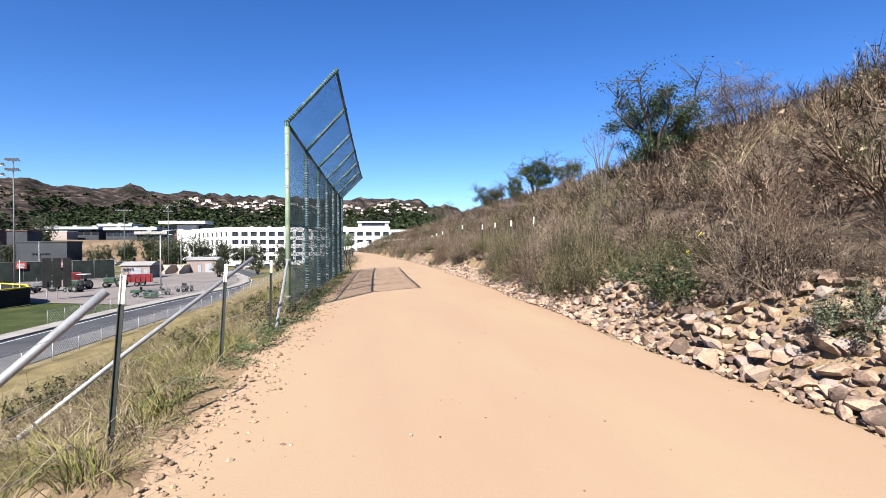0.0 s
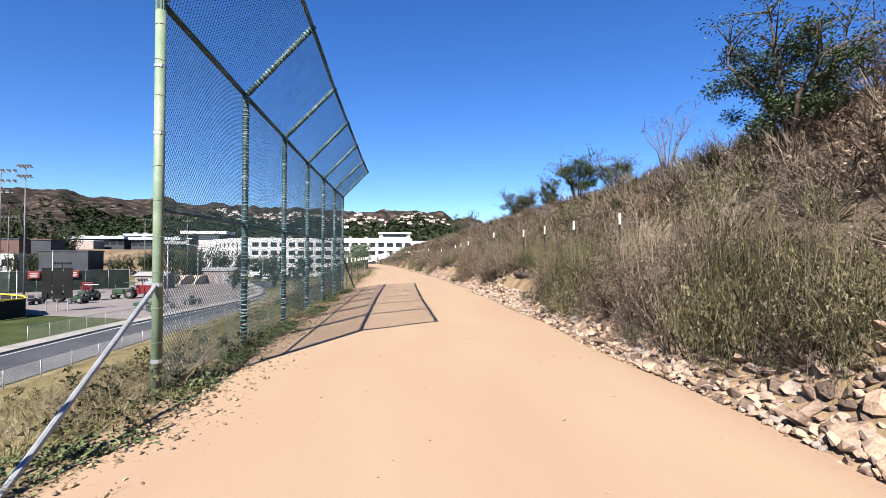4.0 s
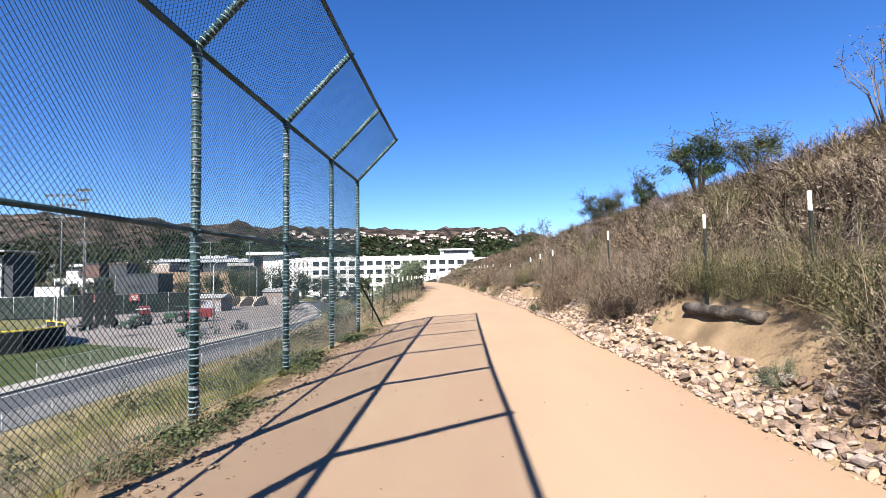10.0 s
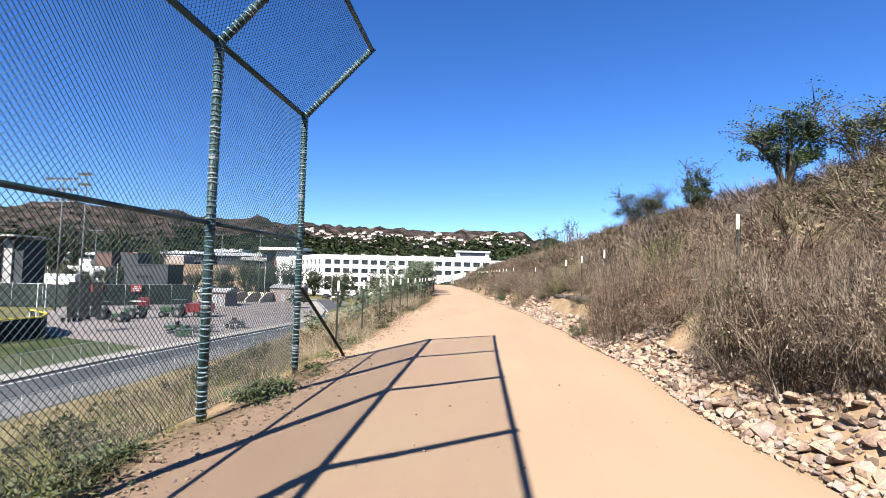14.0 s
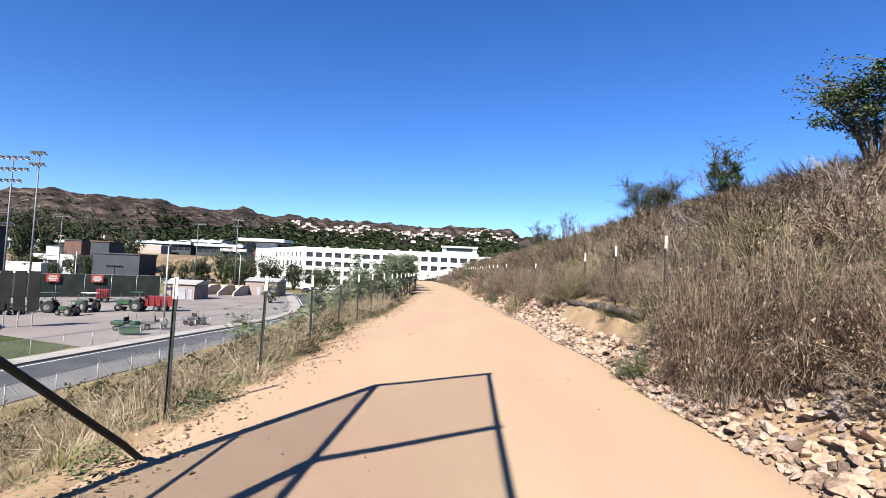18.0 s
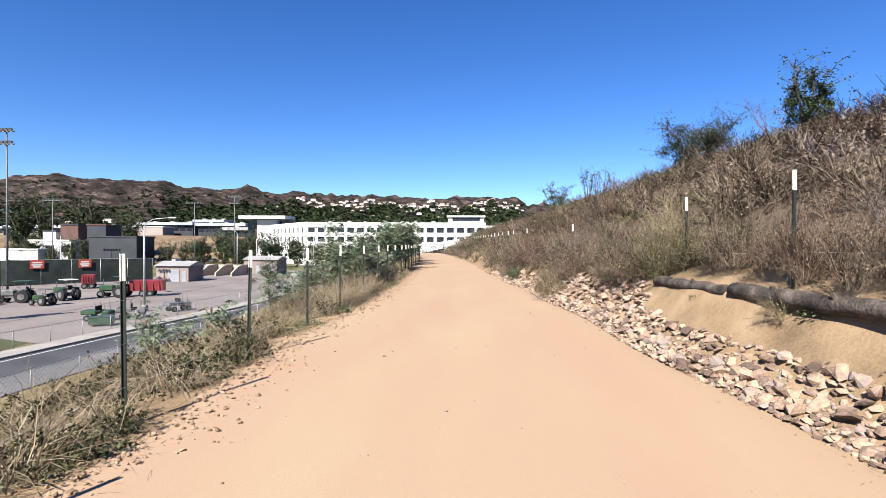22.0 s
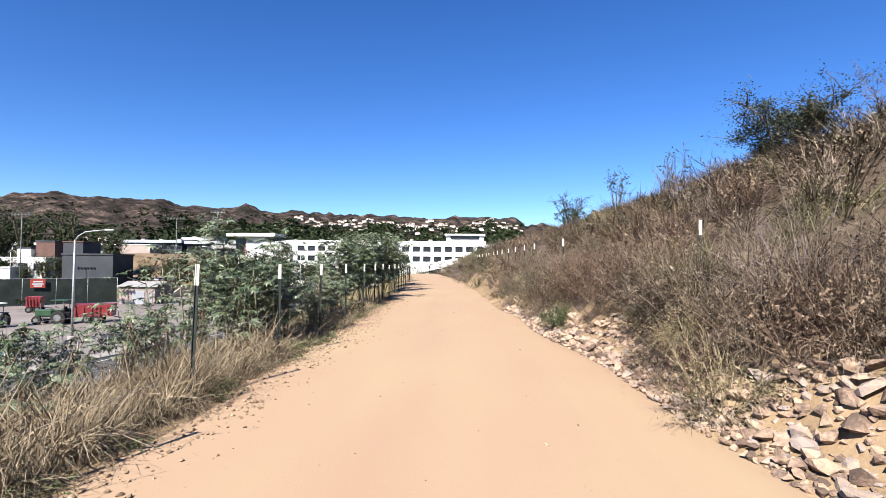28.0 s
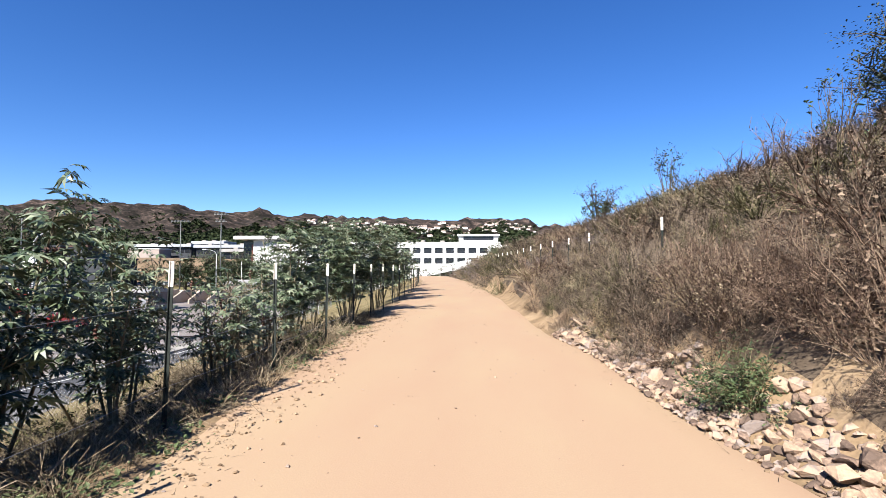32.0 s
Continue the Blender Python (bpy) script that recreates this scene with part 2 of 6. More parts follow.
RIGHT = [(0, 0.0), (0.35, 0.15), (0.7, 0.62), (1.0, 0.98), (1.3, 1.2), (1.7, 1.42), (2.5, 1.88), (7, 4.2), (11, 6.0), (16, 7.5), (22, 8.6), (40, 9.8), (120, 11), (400, 13)]
LEFT = [(0, 0.0), (0.5, -0.02), (1.2, -0.25), (4, -1.1), (12, -4.0), (18, -6.0), (20, -6.2), (4000, -6.2)]
BASE = -6.2


def ground_z(x, y):
    """Height of the land."""
    rough_z = 0.05 * noise.noise(Vector((x * 0.9, y * 0.9, 0))) + 0.12 * noise.noise(Vector((x * 0.25, y * 0.25, 3)))
    le, re = left_edge(y), right_edge(y)
    far = smooth(122, 160, y)
    if x < le:
        z = lerp(LEFT, le - x) + rough_z * smooth(0.1, 1.5, le - x) * (1 if le - x < 19 else 0)
        return z * (1 - far) + BASE * far
    if x > re:
        d = x - re
        z = lerp(RIGHT, d) * (1 + smooth(4, 9, d) * (0.05 * (1 - smooth(14, 30, y)) - 0.04 * smooth(24, 40, y) - 0.13 * smooth(60, 90, y))) + rough_z * 1.6 * smooth(0.2, 2.0, d)
        sand = 0.06 * math.exp(-((y - 20.4) / 2.6) ** 4) + 0.04 * math.exp(-((y - 39.2) / 2.9) ** 4)
        z += sand * smooth(0.45, 1.1, d) * (1 - smooth(1.8, 3.2, d))
        low = smooth(100, 190, y - 0.3 * d)
        return z * (1 - low) + BASE * low
    return -0.035 * (1 - far) + BASE * far


def land(name, xs, ys, zf, mats, pick=None):
    g = Geo()
    nx = len(xs)
    vs = [(x, y, zf(x, y)) for y in ys for x in xs]
    fs, mi = [], []
    for j in range(len(ys) - 1):
        for i in range(nx - 1):
            fs.append((j * nx + i, j * nx + i + 1, (j + 1) * nx + i + 1, (j + 1) * nx + i))
    g.v, g.f = vs, fs
    g.m = [pick((xs[q[0] % nx] + xs[q[1] % nx]) / 2, ys[q[0] // nx]) for q in fs] if pick else [0] * len(fs)
    return g.mesh(name, mats, True)


def steps(*spans):
    """Values from span to span: (start, end, step)."""
    out = []
    for a, b, s in spans:
        n = max(1, round((b - a) / s))
        out += [a + (b - a) * i / n for i in range(n)]
    return out + [spans[-1][1]]


XS = steps((-4000, -400, 450), (-400, -60, 34), (-60, -28, 4), (-28, -8, 1.0), (-8, 12, 0.25), (12, 30, 1.0), (30, 100, 7), (100, 400, 50), (400, 4000, 450))
YS = steps((-1500, -60, 240), (-60, -6, 3), (-6, 62, 0.4), (62, 170, 2.0), (170, 400, 23), (400, 4000, 400))


TOE = [(-5, 0.85), (2, 0.83), (4, 0.78), (7, 0.8), (8, 0.5), (11, 0.1), (12.5, 0.25), (13.3, 0.5), (14.6, 0.27), (16, 0.25), (17.5, 0.45), (18.3, 0.55), (19, 1.1), (20.5, 1.2), (22.8, 1.2), (23.5, 1.1), (24.6, 0.6), (26, 0.25), (27, 0.4), (28.1, 0.7), (28.6, 1.15), (29.7, 1.45), (30.1, 0.8), (31.6, 0.55), (32.4, 0.1), (33.7, 0.35), (35, 0.35), (35.6, 1.1), (38, 1.18), (40.3, 1.15), (41.6, 1.0), (44.2, 0.65), (45.1, 0.9), (46.5, 0.8), (47, 0.5), (47.4, 0.05), (49.7, 0.0), (50.5, 0.35), (51.8, 0.53), (52.6, 0.15), (53.2, 0.35), (54, 0.05), (55.1, 0.4), (55.9, 0.05), (58, 0.05), (66, 0.15)]


def toe(y):
    """How far from the path's edge the brush starts."""
    return lerp(TOE, y) + 0.05 * math.sin(y * 3.1)


def pick_ground(x, y):
    if x > right_edge(y) + min(2.2, toe(y) + 0.5 + 0.3 * noise.noise(Vector((x * 2, y * 2, 6)))) and y < 150:
        return 3
    if x > left_edge(y) - 1.3:
        return 0 if y < 150 else 1
    return 2 if x > -27 + bend(y) and y < 120 else 1


M_LITTER = node_mat("leaf_litter", [(0.038, 0.028, 0.02), (0.07, 0.052, 0.037), (0.108, 0.082, 0.058)], 1.0, 18, 0.95, 0.7, spec=0.1)
M_GRASSY = node_mat("dry_grass_soil", [(0.086, 0.068, 0.032), (0.135, 0.108, 0.054), (0.184, 0.146, 0.076)], 0.5, 20, 0.95, 0.5, spec=0.1)
tagged(part("ground", land("ground", XS, YS, ground_z, [M_SOIL, M_VALLEY, M_GRASSY, M_LITTER], pick_ground), None), "dusty hillside soil sloping beside the dirt path and down to the valley", "ground", kind="structure")


def path_mesh():
    g = Geo()
    ys = steps((-60, -6, 2), (-6, 60, 0.25), (60, 140, 1))
    n = 25
    for y in ys:
        a, b = left_edge(y) - 0.45, right_edge(y) + 0.25
        far = smooth(122, 160, y)
        for i in range(n):
            k = i / (n - 1)
            x = a + (b - a) * k
            edge = min(k, 1 - k)
            z = 0.02 + 0.006 * noise.noise(Vector((x * 0.5, y * 0.2, 9))) - 0.09 * (1 - smooth(0, 0.07, edge))
            rut = 0.006 * (math.exp(-((x - bend(y) - 0.1) / 0.35) ** 2) + math.exp(-((x - bend(y) - 1.9) / 0.35) ** 2))
            g.v.append((x, y, (z - rut) * (1 - far) + (BASE + 0.05) * far))
    for j in range(len(ys) - 1):
        for i in range(n - 1):
            g.f.append((j * n + i, j * n + i + 1, (j + 1) * n + i + 1, (j + 1) * n + i))
            g.m.append(0)
    return g.mesh("path", M_DIRT, True)


tagged(part("path", path_mesh(), None), "wide pale tan compacted dirt walking path with loose pebbles", "path", kind="structure")

# ---- tall green mesh fence with an overhang ----
FX, FY0, SPAN = -2.45, 9.76, 3.07
BENDZ, TIPX, TIPZ, MIDZ = 4.55, 1.2, 1.25, 2.2


def chain_mesh(width, height, a=0.034, b=0.037, r=0.0031):
    """Woven wire in the x-z plane: two crossing families of slanting strands, cut into short lengths."""
    cols, rows = int(width / a), int(height / b)
    ends = []
    for c in range(-rows, cols, 2):
        k, last = max(0, -c), min(rows, cols - c)
        while k < last:
            k2 = min(last, k + 7)
            ends.append((c + k, k, c + k2, k2, 0.0018))
            ends.append((cols - c - k, k, cols - c - k2, k2, -0.0018))
            k = k2
    e = np.array(ends, dtype=float)
    p = np.stack([e[:, 0] * width / cols, e[:, 4], e[:, 1] * height / rows], 1)
    q = np.stack([e[:, 2] * width / cols, e[:, 4], e[:, 3] * height / rows], 1)
    d = (q - p) / np.linalg.norm(q - p, axis=1, keepdims=True)
    s = np.cross(d, [0, 1, 0])
    ring = [s * math.cos(t) * r + np.array([0, math.sin(t) * r, 0]) for t in (0.5, 2.6, 4.7)]
    v = np.stack([p + o for o in ring] + [q + o for o in ring], 1).reshape(-1, 3)
    i = (np.arange(len(e)) * 6)[:, None]
    f = np.concatenate([np.concatenate([i + k, i + (k + 1) % 3, i + 3 + (k + 1) % 3, i + 3 + k], 1) for k in range(3)])
    return v, f


def np_mesh(name, v, f, mats, smooth_=False, mi=None):
    """A mesh from arrays; all faces have the same number of corners."""
    me = bpy.data.meshes.new(name)
    k = f.shape[1]
    me.vertices.add(len(v))
    me.vertices.foreach_set("co", np.ascontiguousarray(v, dtype=np.float32).ravel())
    me.loops.add(f.size)
    me.loops.foreach_set("vertex_index", np.ascontiguousarray(f, dtype=np.int32).ravel())
    me.polygons.add(len(f))
    me.polygons.foreach_set("loop_start", np.arange(0, f.size, k, dtype=np.int32))
    for mm in mats if isinstance(mats, (list, tuple)) else [mats]:
        me.materials.append(mm)
    if mi is not None:
        me.polygons.foreach_set("material_index", np.ascontiguousarray(mi, dtype=np.int32))
    if smooth_:
        me.polygons.foreach_set("use_smooth", np.ones(len(f), dtype=bool))
    me.update(calc_edges=True)
    if not smooth_:
        me.shade_flat()
    return me


def wrapped_post(length, r, plain, foot=-0.35):
    """A pipe; where not plain, the mesh's wire ends are wound round it in ribs."""
    g = Geo()
    g.tube([(0, 0, foot), (0, 0, length)], r, 14)
    z = 0.06
    k = 0
    while z < length - 0.05:
        step = 0.42 if plain else 0.07 + 0.02 * math.sin(k * 1.7)
        tilt = 0.012 * math.sin(k * 2.3)
        pts = [((r + 0.003) * math.cos(t), (r + 0.003) * math.sin(t), z + tilt * math.cos(t + k)) for t in np.linspace(0, 2 * math.pi, 11)]
        g.tube(pts, 0.011 if not plain else 0.004, 5, 1 if not plain else 0, cap=False)
        z += step
        k += 1
    return g


fence = thing("backstop_fence", pose(0, 0, 0), "tall green chain-link fence with an overhang leaning over the path", "fence", kind="structure")
M_RIB = node_mat("wire_wrap", [(0.02, 0.05, 0.06), (0.085, 0.15, 0.17), (0.3, 0.36, 0.38)], 4, 30, 0.6, 0, spec=0.4)
post_mesh = wrapped_post(BENDZ, 0.054, False).mesh("post", [M_GREEN_PIPE, M_RIB], True)
end_post_mesh = wrapped_post(BENDZ, 0.06, True).mesh("post", [M_PALE_PIPE, M_PALE_PIPE], True)
arm_len = math.hypot(TIPX, TIPZ)
arm_mesh = wrapped_post(arm_len + 0.04, 0.05, False, 0.0).mesh("arm", [M_GREEN_PIPE, M_RIB], True)
arm_tilt = math.degrees(math.atan2(TIPX, TIPZ))
rail_g = Geo().tube([(0, 0, 0), (0, SPAN, 0)], 0.028, 8)
rail_mesh = rail_g.mesh("rail", M_GREEN_PIPE, True)
cv, cf = chain_mesh(SPAN, BENDZ)
chain_me = np_mesh("chain_link_panel", cv, cf, M_WIRE)
ov, of = chain_mesh(SPAN, arm_len)
over_me = np_mesh("overhang_panel", ov, of, M_WIRE)
# y of each post, height of its bend and of its arm's tip
POSTS = [(9.76, 4.68, 6.0), (13.03, 4.6, 5.92), (16.09, 4.55, 5.79), (19.1, 4.5, 5.77), (22.16, 4.5, 5.75), (25.25, 4.52, 5.75), (28.24, 4.57, 5.81)]
for k, (y, bz, tz) in enumerate(POSTS):
    p = part("post", end_post_mesh if k == 0 else post_mesh, None, fence, "plain faded green end post" if k == 0 else "", at=pose(FX, y, bz - BENDZ))
    ln = math.hypot(TIPX, tz - bz)
    arm = part("arm", arm_mesh, None, fence, at=pose(FX, y, bz, 0, math.degrees(math.atan2(TIPX, tz - bz)), 0))
    arm.scale = (1, 1, (ln + 0.05) / (arm_len + 0.04))
    part("elbow_clamp", Geo().tube([(0, 0, -0.09), (0, 0, 0.03)], 0.062, 10), M_GREEN_PIPE, fence, at=pose(FX, y, bz - 0.02))
    for cz in (0.4, 1.3, 3.1, 3.9):
        part("tie_band", Geo().tube([(0, 0, -0.02), (0, 0, 0.02)], 0.06 if k else 0.068, 10), M_GALV, fence, at=pose(FX, y, cz))
    if k < 6:
        y2, bz2, tz2 = POSTS[k + 1]
        span = y2 - y
        for nm, x, z, z2, r in (("tension_wire", 0, 0.06, 0.06, 0.004), ("rail", 0, MIDZ + 0.02 * k, MIDZ + 0.02 * (k + 1), 0.026), ("rail", -0.03, bz + 0.03, bz2 + 0.03, 0.042), ("rail", TIPX, tz, tz2, 0.04)):
            part(nm, Geo().tube([(FX + x, y, z), (FX + x, y2, z2)], r, 8), M_GREEN_PIPE, fence, smooth=True)
        tilt = math.degrees(math.atan2(bz2 - bz, span))
        c = part("chain_link_panel", chain_me, None, fence, at=pose(FX - 0.058, y, 0.03, 0, 0, 90))
        c.scale = (span / SPAN, 1, ((bz + bz2) / 2 + 0.01) / BENDZ)
        o = part("overhang_panel", over_me, None, fence, at=pose(FX - 0.06, y, bz, tilt, 0, 0) @ pose(0, 0, 0, 0, 0, 90) @ pose(0, 0, 0, math.degrees(math.atan2(TIPX, (tz + tz2 - bz - bz2) / 2)), 0, 0))
        o.scale = (span / SPAN, 1, (ln + 0.06) / arm_len)
brace_g = Geo().tube([(FX + 0.06, 28.24 + 0.02, 1.45), (FX + 0.40, 28.24 + 1.45, 0.18), (FX + 0.46, 28.24 + 1.75, -0.12)], 0.03, 8)
part("brace", brace_g, M_TPOST, fence, "dark bent brace pipe")
part("brace", Geo().tube([(FX, FY0 - 0.06, 1.28), (FX + 0.22, FY0 - 2.65, 0.0), (FX + 0.24, FY0 - 2.9, -0.15)], 0.028, 8), M_GALV, fence, "grey galvanised brace pipe")

# ---- wire fence of steel posts with cream tips ----
def tpost_mesh(h=1.57):
    """A steel T-section post with a paint-dipped tip, and studs up its face."""
    g = Geo()
    for z0, z1, mi, e in ((-0.3, h - 0.25, 0, 0), (h - 0.25, h, 1, 0.001)):
        g.box((0, 0, (z0 + z1) / 2), (0.042 + e, 0.007 + e, z1 - z0), mi)
        g.box((0, 0.02, (z0 + z1) / 2), (0.008 + e, 0.034 + e, z1 - z0 - 0.002), mi)
    z = 0.08
    while z < h - 0.1:
        g.box((0, -0.006, z), (0.012, 0.008, 0.022), 0 if z < h - 0.25 else 1)
        z += 0.055
    return g.mesh("post", [M_TPOST, M_TIP])


TP = tpost_mesh()


def wire_fence(posts, label, wires):
    f = thing("wire_fence", pose(0, 0, 0), label, "fence", kind="structure")
    for x, y, z, lean in posts:
        part("post", TP, None, f, at=pose(x, y, z, lean * 0.6, lean, -90))
    for h in wires:
        pts = [(x + 0.02 + (h * math.sin(radians(l))), y, z + h) for x, y, z, l in posts]
        fine = []
        for a, b in zip(pts, pts[1:]):
            fine += [tuple(a[i] + (b[i] - a[i]) * k / 3 - (0.02 if i == 2 and k else 0) for i in range(3)) for k in range(3)]
        part("wire", Geo().tube(fine + [pts[-1]], 0.0018, 4), M_GALV, f)
    return f


near_posts = [(-2.6, -4.4, -0.15, -1.0), (-2.55, -1.5, -0.15, -2.0), (-2.47, 1.5, -0.15, -4.5), (-2.46, 4.38, -0.17, -4.0), (-2.36, 7.15, -0.2, -1.5)]
wire_fence(near_posts, "low wire fence of dark steel posts with cream tips beside the path", (0.35, 0.75, 1.15))
POST_LINE = [(28, -2.54), (36, -2.6), (39, -2.68), (42, -2.83), (45, -2.91), (50.3, -2.96), (53.2, -3.16), (58.6, -3.34), (61.3, -3.5), (66.7, -3.83)]
qy = [31.1, 33.7, 36.4, 39.05, 42.05, 44.8, 47.6, 50.3, 53.2, 55.9, 58.6]
while qy[-1] < 118:
    qy.append(qy[-1] + 2.7)
q_posts = [(lerp(POST_LINE, y) + (bend(y) - bend(66.7) if y > 66.7 else 0), y, 0.03 if y > 44 else 0.0, rng.uniform(-1.5, 1.5)) for y in qy]
wire_fence(q_posts, "long low wire fence of dark steel posts with cream tips along the path", (0.35, 0.75, 1.15))
ry = [14.15, 16.85, 19.6, 22.33, 27.85, 35.6, 38.55, 41.5, 50.35, 58.6, 64.1]
while ry[-1] < 112:
    ry.append(ry[-1] + 2.7)
STAKE_LINE = [(-20, 5.3), (14, 5.16), (16.85, 5.06), (22.3, 5.05), (27.85, 4.91), (35.6, 4.66), (41.5, 4.46), (50.35, 4.1), (58.6, 3.34), (64.1, 3.06), (69.5, 2.66), (80.4, 1.88), (120, -1.4)]


def stake_x(y):
    return lerp(STAKE_LINE, y)


def stake_tip(y):
    return lerp([(6, 2.72), (14, 2.62), (22.3, 2.68), (27.85, 2.85), (35.6, 2.68), (41.5, 2.56), (50.7, 2.4), (58.2, 2.5), (66, 2.58), (120, 2.6)], y)


r_posts = [(stake_x(y), y, stake_tip(y) - 1.57, rng.uniform(-3, 3)) for y in ry]
wire_fence(r_posts, "wire fence of steel posts half sunk in dry brush", (0.55,))

# ---- plants: building blocks ----
nr = np.random.default_rng(11)


def strands(starts, dirs, lengths, radii, segs=3, droop=0.25, wobble=0.12, sides=3):
    """Many bent, tapering stems at once; sides 1 gives flat blades. Returns vertices and quads."""
    n = len(starts)
    d = dirs / np.linalg.norm(dirs, axis=1, keepdims=True)
    p = starts.copy()
    rings = []
    side = np.cross(d, np.array([0.3, 0.2, 1.0]))
    side /= np.linalg.norm(side, axis=1, keepdims=True) + 1e-9
    for s in range(segs + 1):
        k = s / segs
        r = (radii * (1 - 0.75 * k))[:, None]
        up = np.cross(side, d)
        if sides == 1:
            rings.append(np.stack([p - side * r, p + side * r], 1))
        else:
            rings.append(np.stack([p + r * (math.cos(a) * side + math.sin(a) * up) for a in np.arange(sides) * 2 * math.pi / sides], 1))
        if s < segs:
            p = p + d * (lengths / segs)[:, None]
            d = d + nr.normal(0, wobble, (n, 3))
            d[:, 2] -= droop / segs * (1 + nr.random(n))
            d /= np.linalg.norm(d, axis=1, keepdims=True)
    w = 2 if sides == 1 else sides
    v = np.stack(rings, 1).reshape(-1, 3)
    base = (np.arange(n) * (segs + 1) * w)[:, None, None]
    s = (np.arange(segs) * w)[None, :, None]
    if sides == 1:
        q = base + s + np.zeros((1, 1, 1), int)
        f = np.stack([q, q + 1, q + 3, q + 2], -1).reshape(-1, 4)
    else:
        k = np.arange(sides)[None, None, :]
        k2 = (k + 1) % sides
        f = np.stack([base + s + k, base + s + k2, base + s + w + k2, base + s + w + k], -1).reshape(-1, 4)
    return v, f, p, d


def leaves(centres, size, aspect=0.45, flat=0.5):
    """Folded leaf blades of two quads each, turned at random."""
    n = len(centres)
    d = nr.normal(0, 1, (n, 3))
    d[:, 2] *= flat
    d /= np.linalg.norm(d, axis=1, keepdims=True)
    s = np.cross(d, nr.normal(0, 1, (n, 3)) * [0.5, 0.5, 0.3] + [0, 0, 1])
    s /= np.linalg.norm(s, axis=1, keepdims=True) + 1e-9
    u = np.cross(s, d)
    L = (size * (0.7 + 0.6 * nr.random(n)))[:, None]
    W = L * aspect
    a, b = centres, centres + d * L
    m = centres + d * L * 0.5
    l, r = m - s * W * 0.5 + u * W * 0.2, m + s * W * 0.5 + u * W * 0.2
    v = np.stack([a, l, b, r], 1).reshape(-1, 3)
    i = (np.arange(n) * 4)[:, None]
    return v, np.concatenate([i, i + 1, i + 2, i + 3], 1)


def bits(centres, size, aspect=0.8):
    """Small three-cornered dry leaves, turned at random."""
    n = len(centres)
    d = nr.normal(0, 1, (n, 3)) * [1, 1, 0.7]
    d /= np.linalg.norm(d, axis=1, keepdims=True)
    s = np.cross(d, nr.normal(0, 1, (n, 3)))
    s /= np.linalg.norm(s, axis=1, keepdims=True) + 1e-9
    L = (size * (0.6 + 0.8 * nr.random(n)))[:, None]
    v = np.stack([centres - s * L * aspect * 0.5, centres + s * L * aspect * 0.5, centres + d * L], 1).reshape(-1, 3)
    i = (np.arange(n) * 3)[:, None]
    return v, np.concatenate([i, i + 1, i + 2], 1)


def split(f):
    """Quads cut into triangles."""
    return np.concatenate([f[:, [0, 1, 2]], f[:, [0, 2, 3]]])


def join(*vf):
    vs, fs, n = [], [], 0
    for v, f in vf:
        vs.append(v)
        fs.append(f + n)
        n += len(v)
    return np.concatenate(vs), np.concatenate(fs)


def brush_variant(twigs, r, h, thick, sub=1.0, leafy=0, lean=(0.25, 0.1), segs=2, sides=3, leaf=0.035):
    """A dry shrub: stems from a crown at the ground, side twigs, and a haze of small dry leaves and seed heads."""
    a = nr.random(twigs) * 2 * math.pi
    k = np.sqrt(nr.random(twigs))
    st = np.stack([np.cos(a) * k * r * 0.5, np.sin(a) * k * r * 0.5, np.full(twigs, -0.08)], 1)
    out = 0.15 + 1.1 * k * r / h
    di = np.stack([np.cos(a) * out + lean[0], np.sin(a) * out + lean[1], np.ones(twigs)], 1) + nr.normal(0, 0.25, (twigs, 3))
    ln = h * (0.5 + 0.65 * nr.random(twigs))
    v, f, tip, d = strands(st, di, ln, np.full(twigs, thick) * (0.6 + 0.8 * nr.random(twigs)), segs, 0.3, 0.36, sides)
    n2 = int(twigs * sub)
    pick = nr.integers(0, twigs, n2)
    w = nr.random(n2)[:, None] * 0.75 + 0.2
    s2 = st[pick] * (1 - w) + tip[pick] * w
    s2 += nr.normal(0, 0.05 * h, (n2, 3))
    d2 = d[pick] * 0.4 + nr.normal(0, 0.75, (n2, 3))
    d2[:, 2] = np.abs(d2[:, 2]) * 0.7
    v2, f2, tip2, _ = strands(s2, d2, h * (0.12 + 0.26 * nr.random(n2)), np.full(n2, thick * 0.75), 1, 0.3, 0.3, 1)
    parts = [(v, split(f)), (v2, split(f2))]
    if leafy:                                           # leaves and seed heads gather in clumps on the twigs
        nodes = tip2[nr.integers(0, n2, max(12, leafy // 9))]
        c = nodes[nr.integers(0, len(nodes), leafy)] + nr.normal(0, 0.06 * h, (leafy, 3))
        c[:, 2] = np.abs(c[:, 2])
        parts.append(bits(c, leaf))
    return join(*parts)


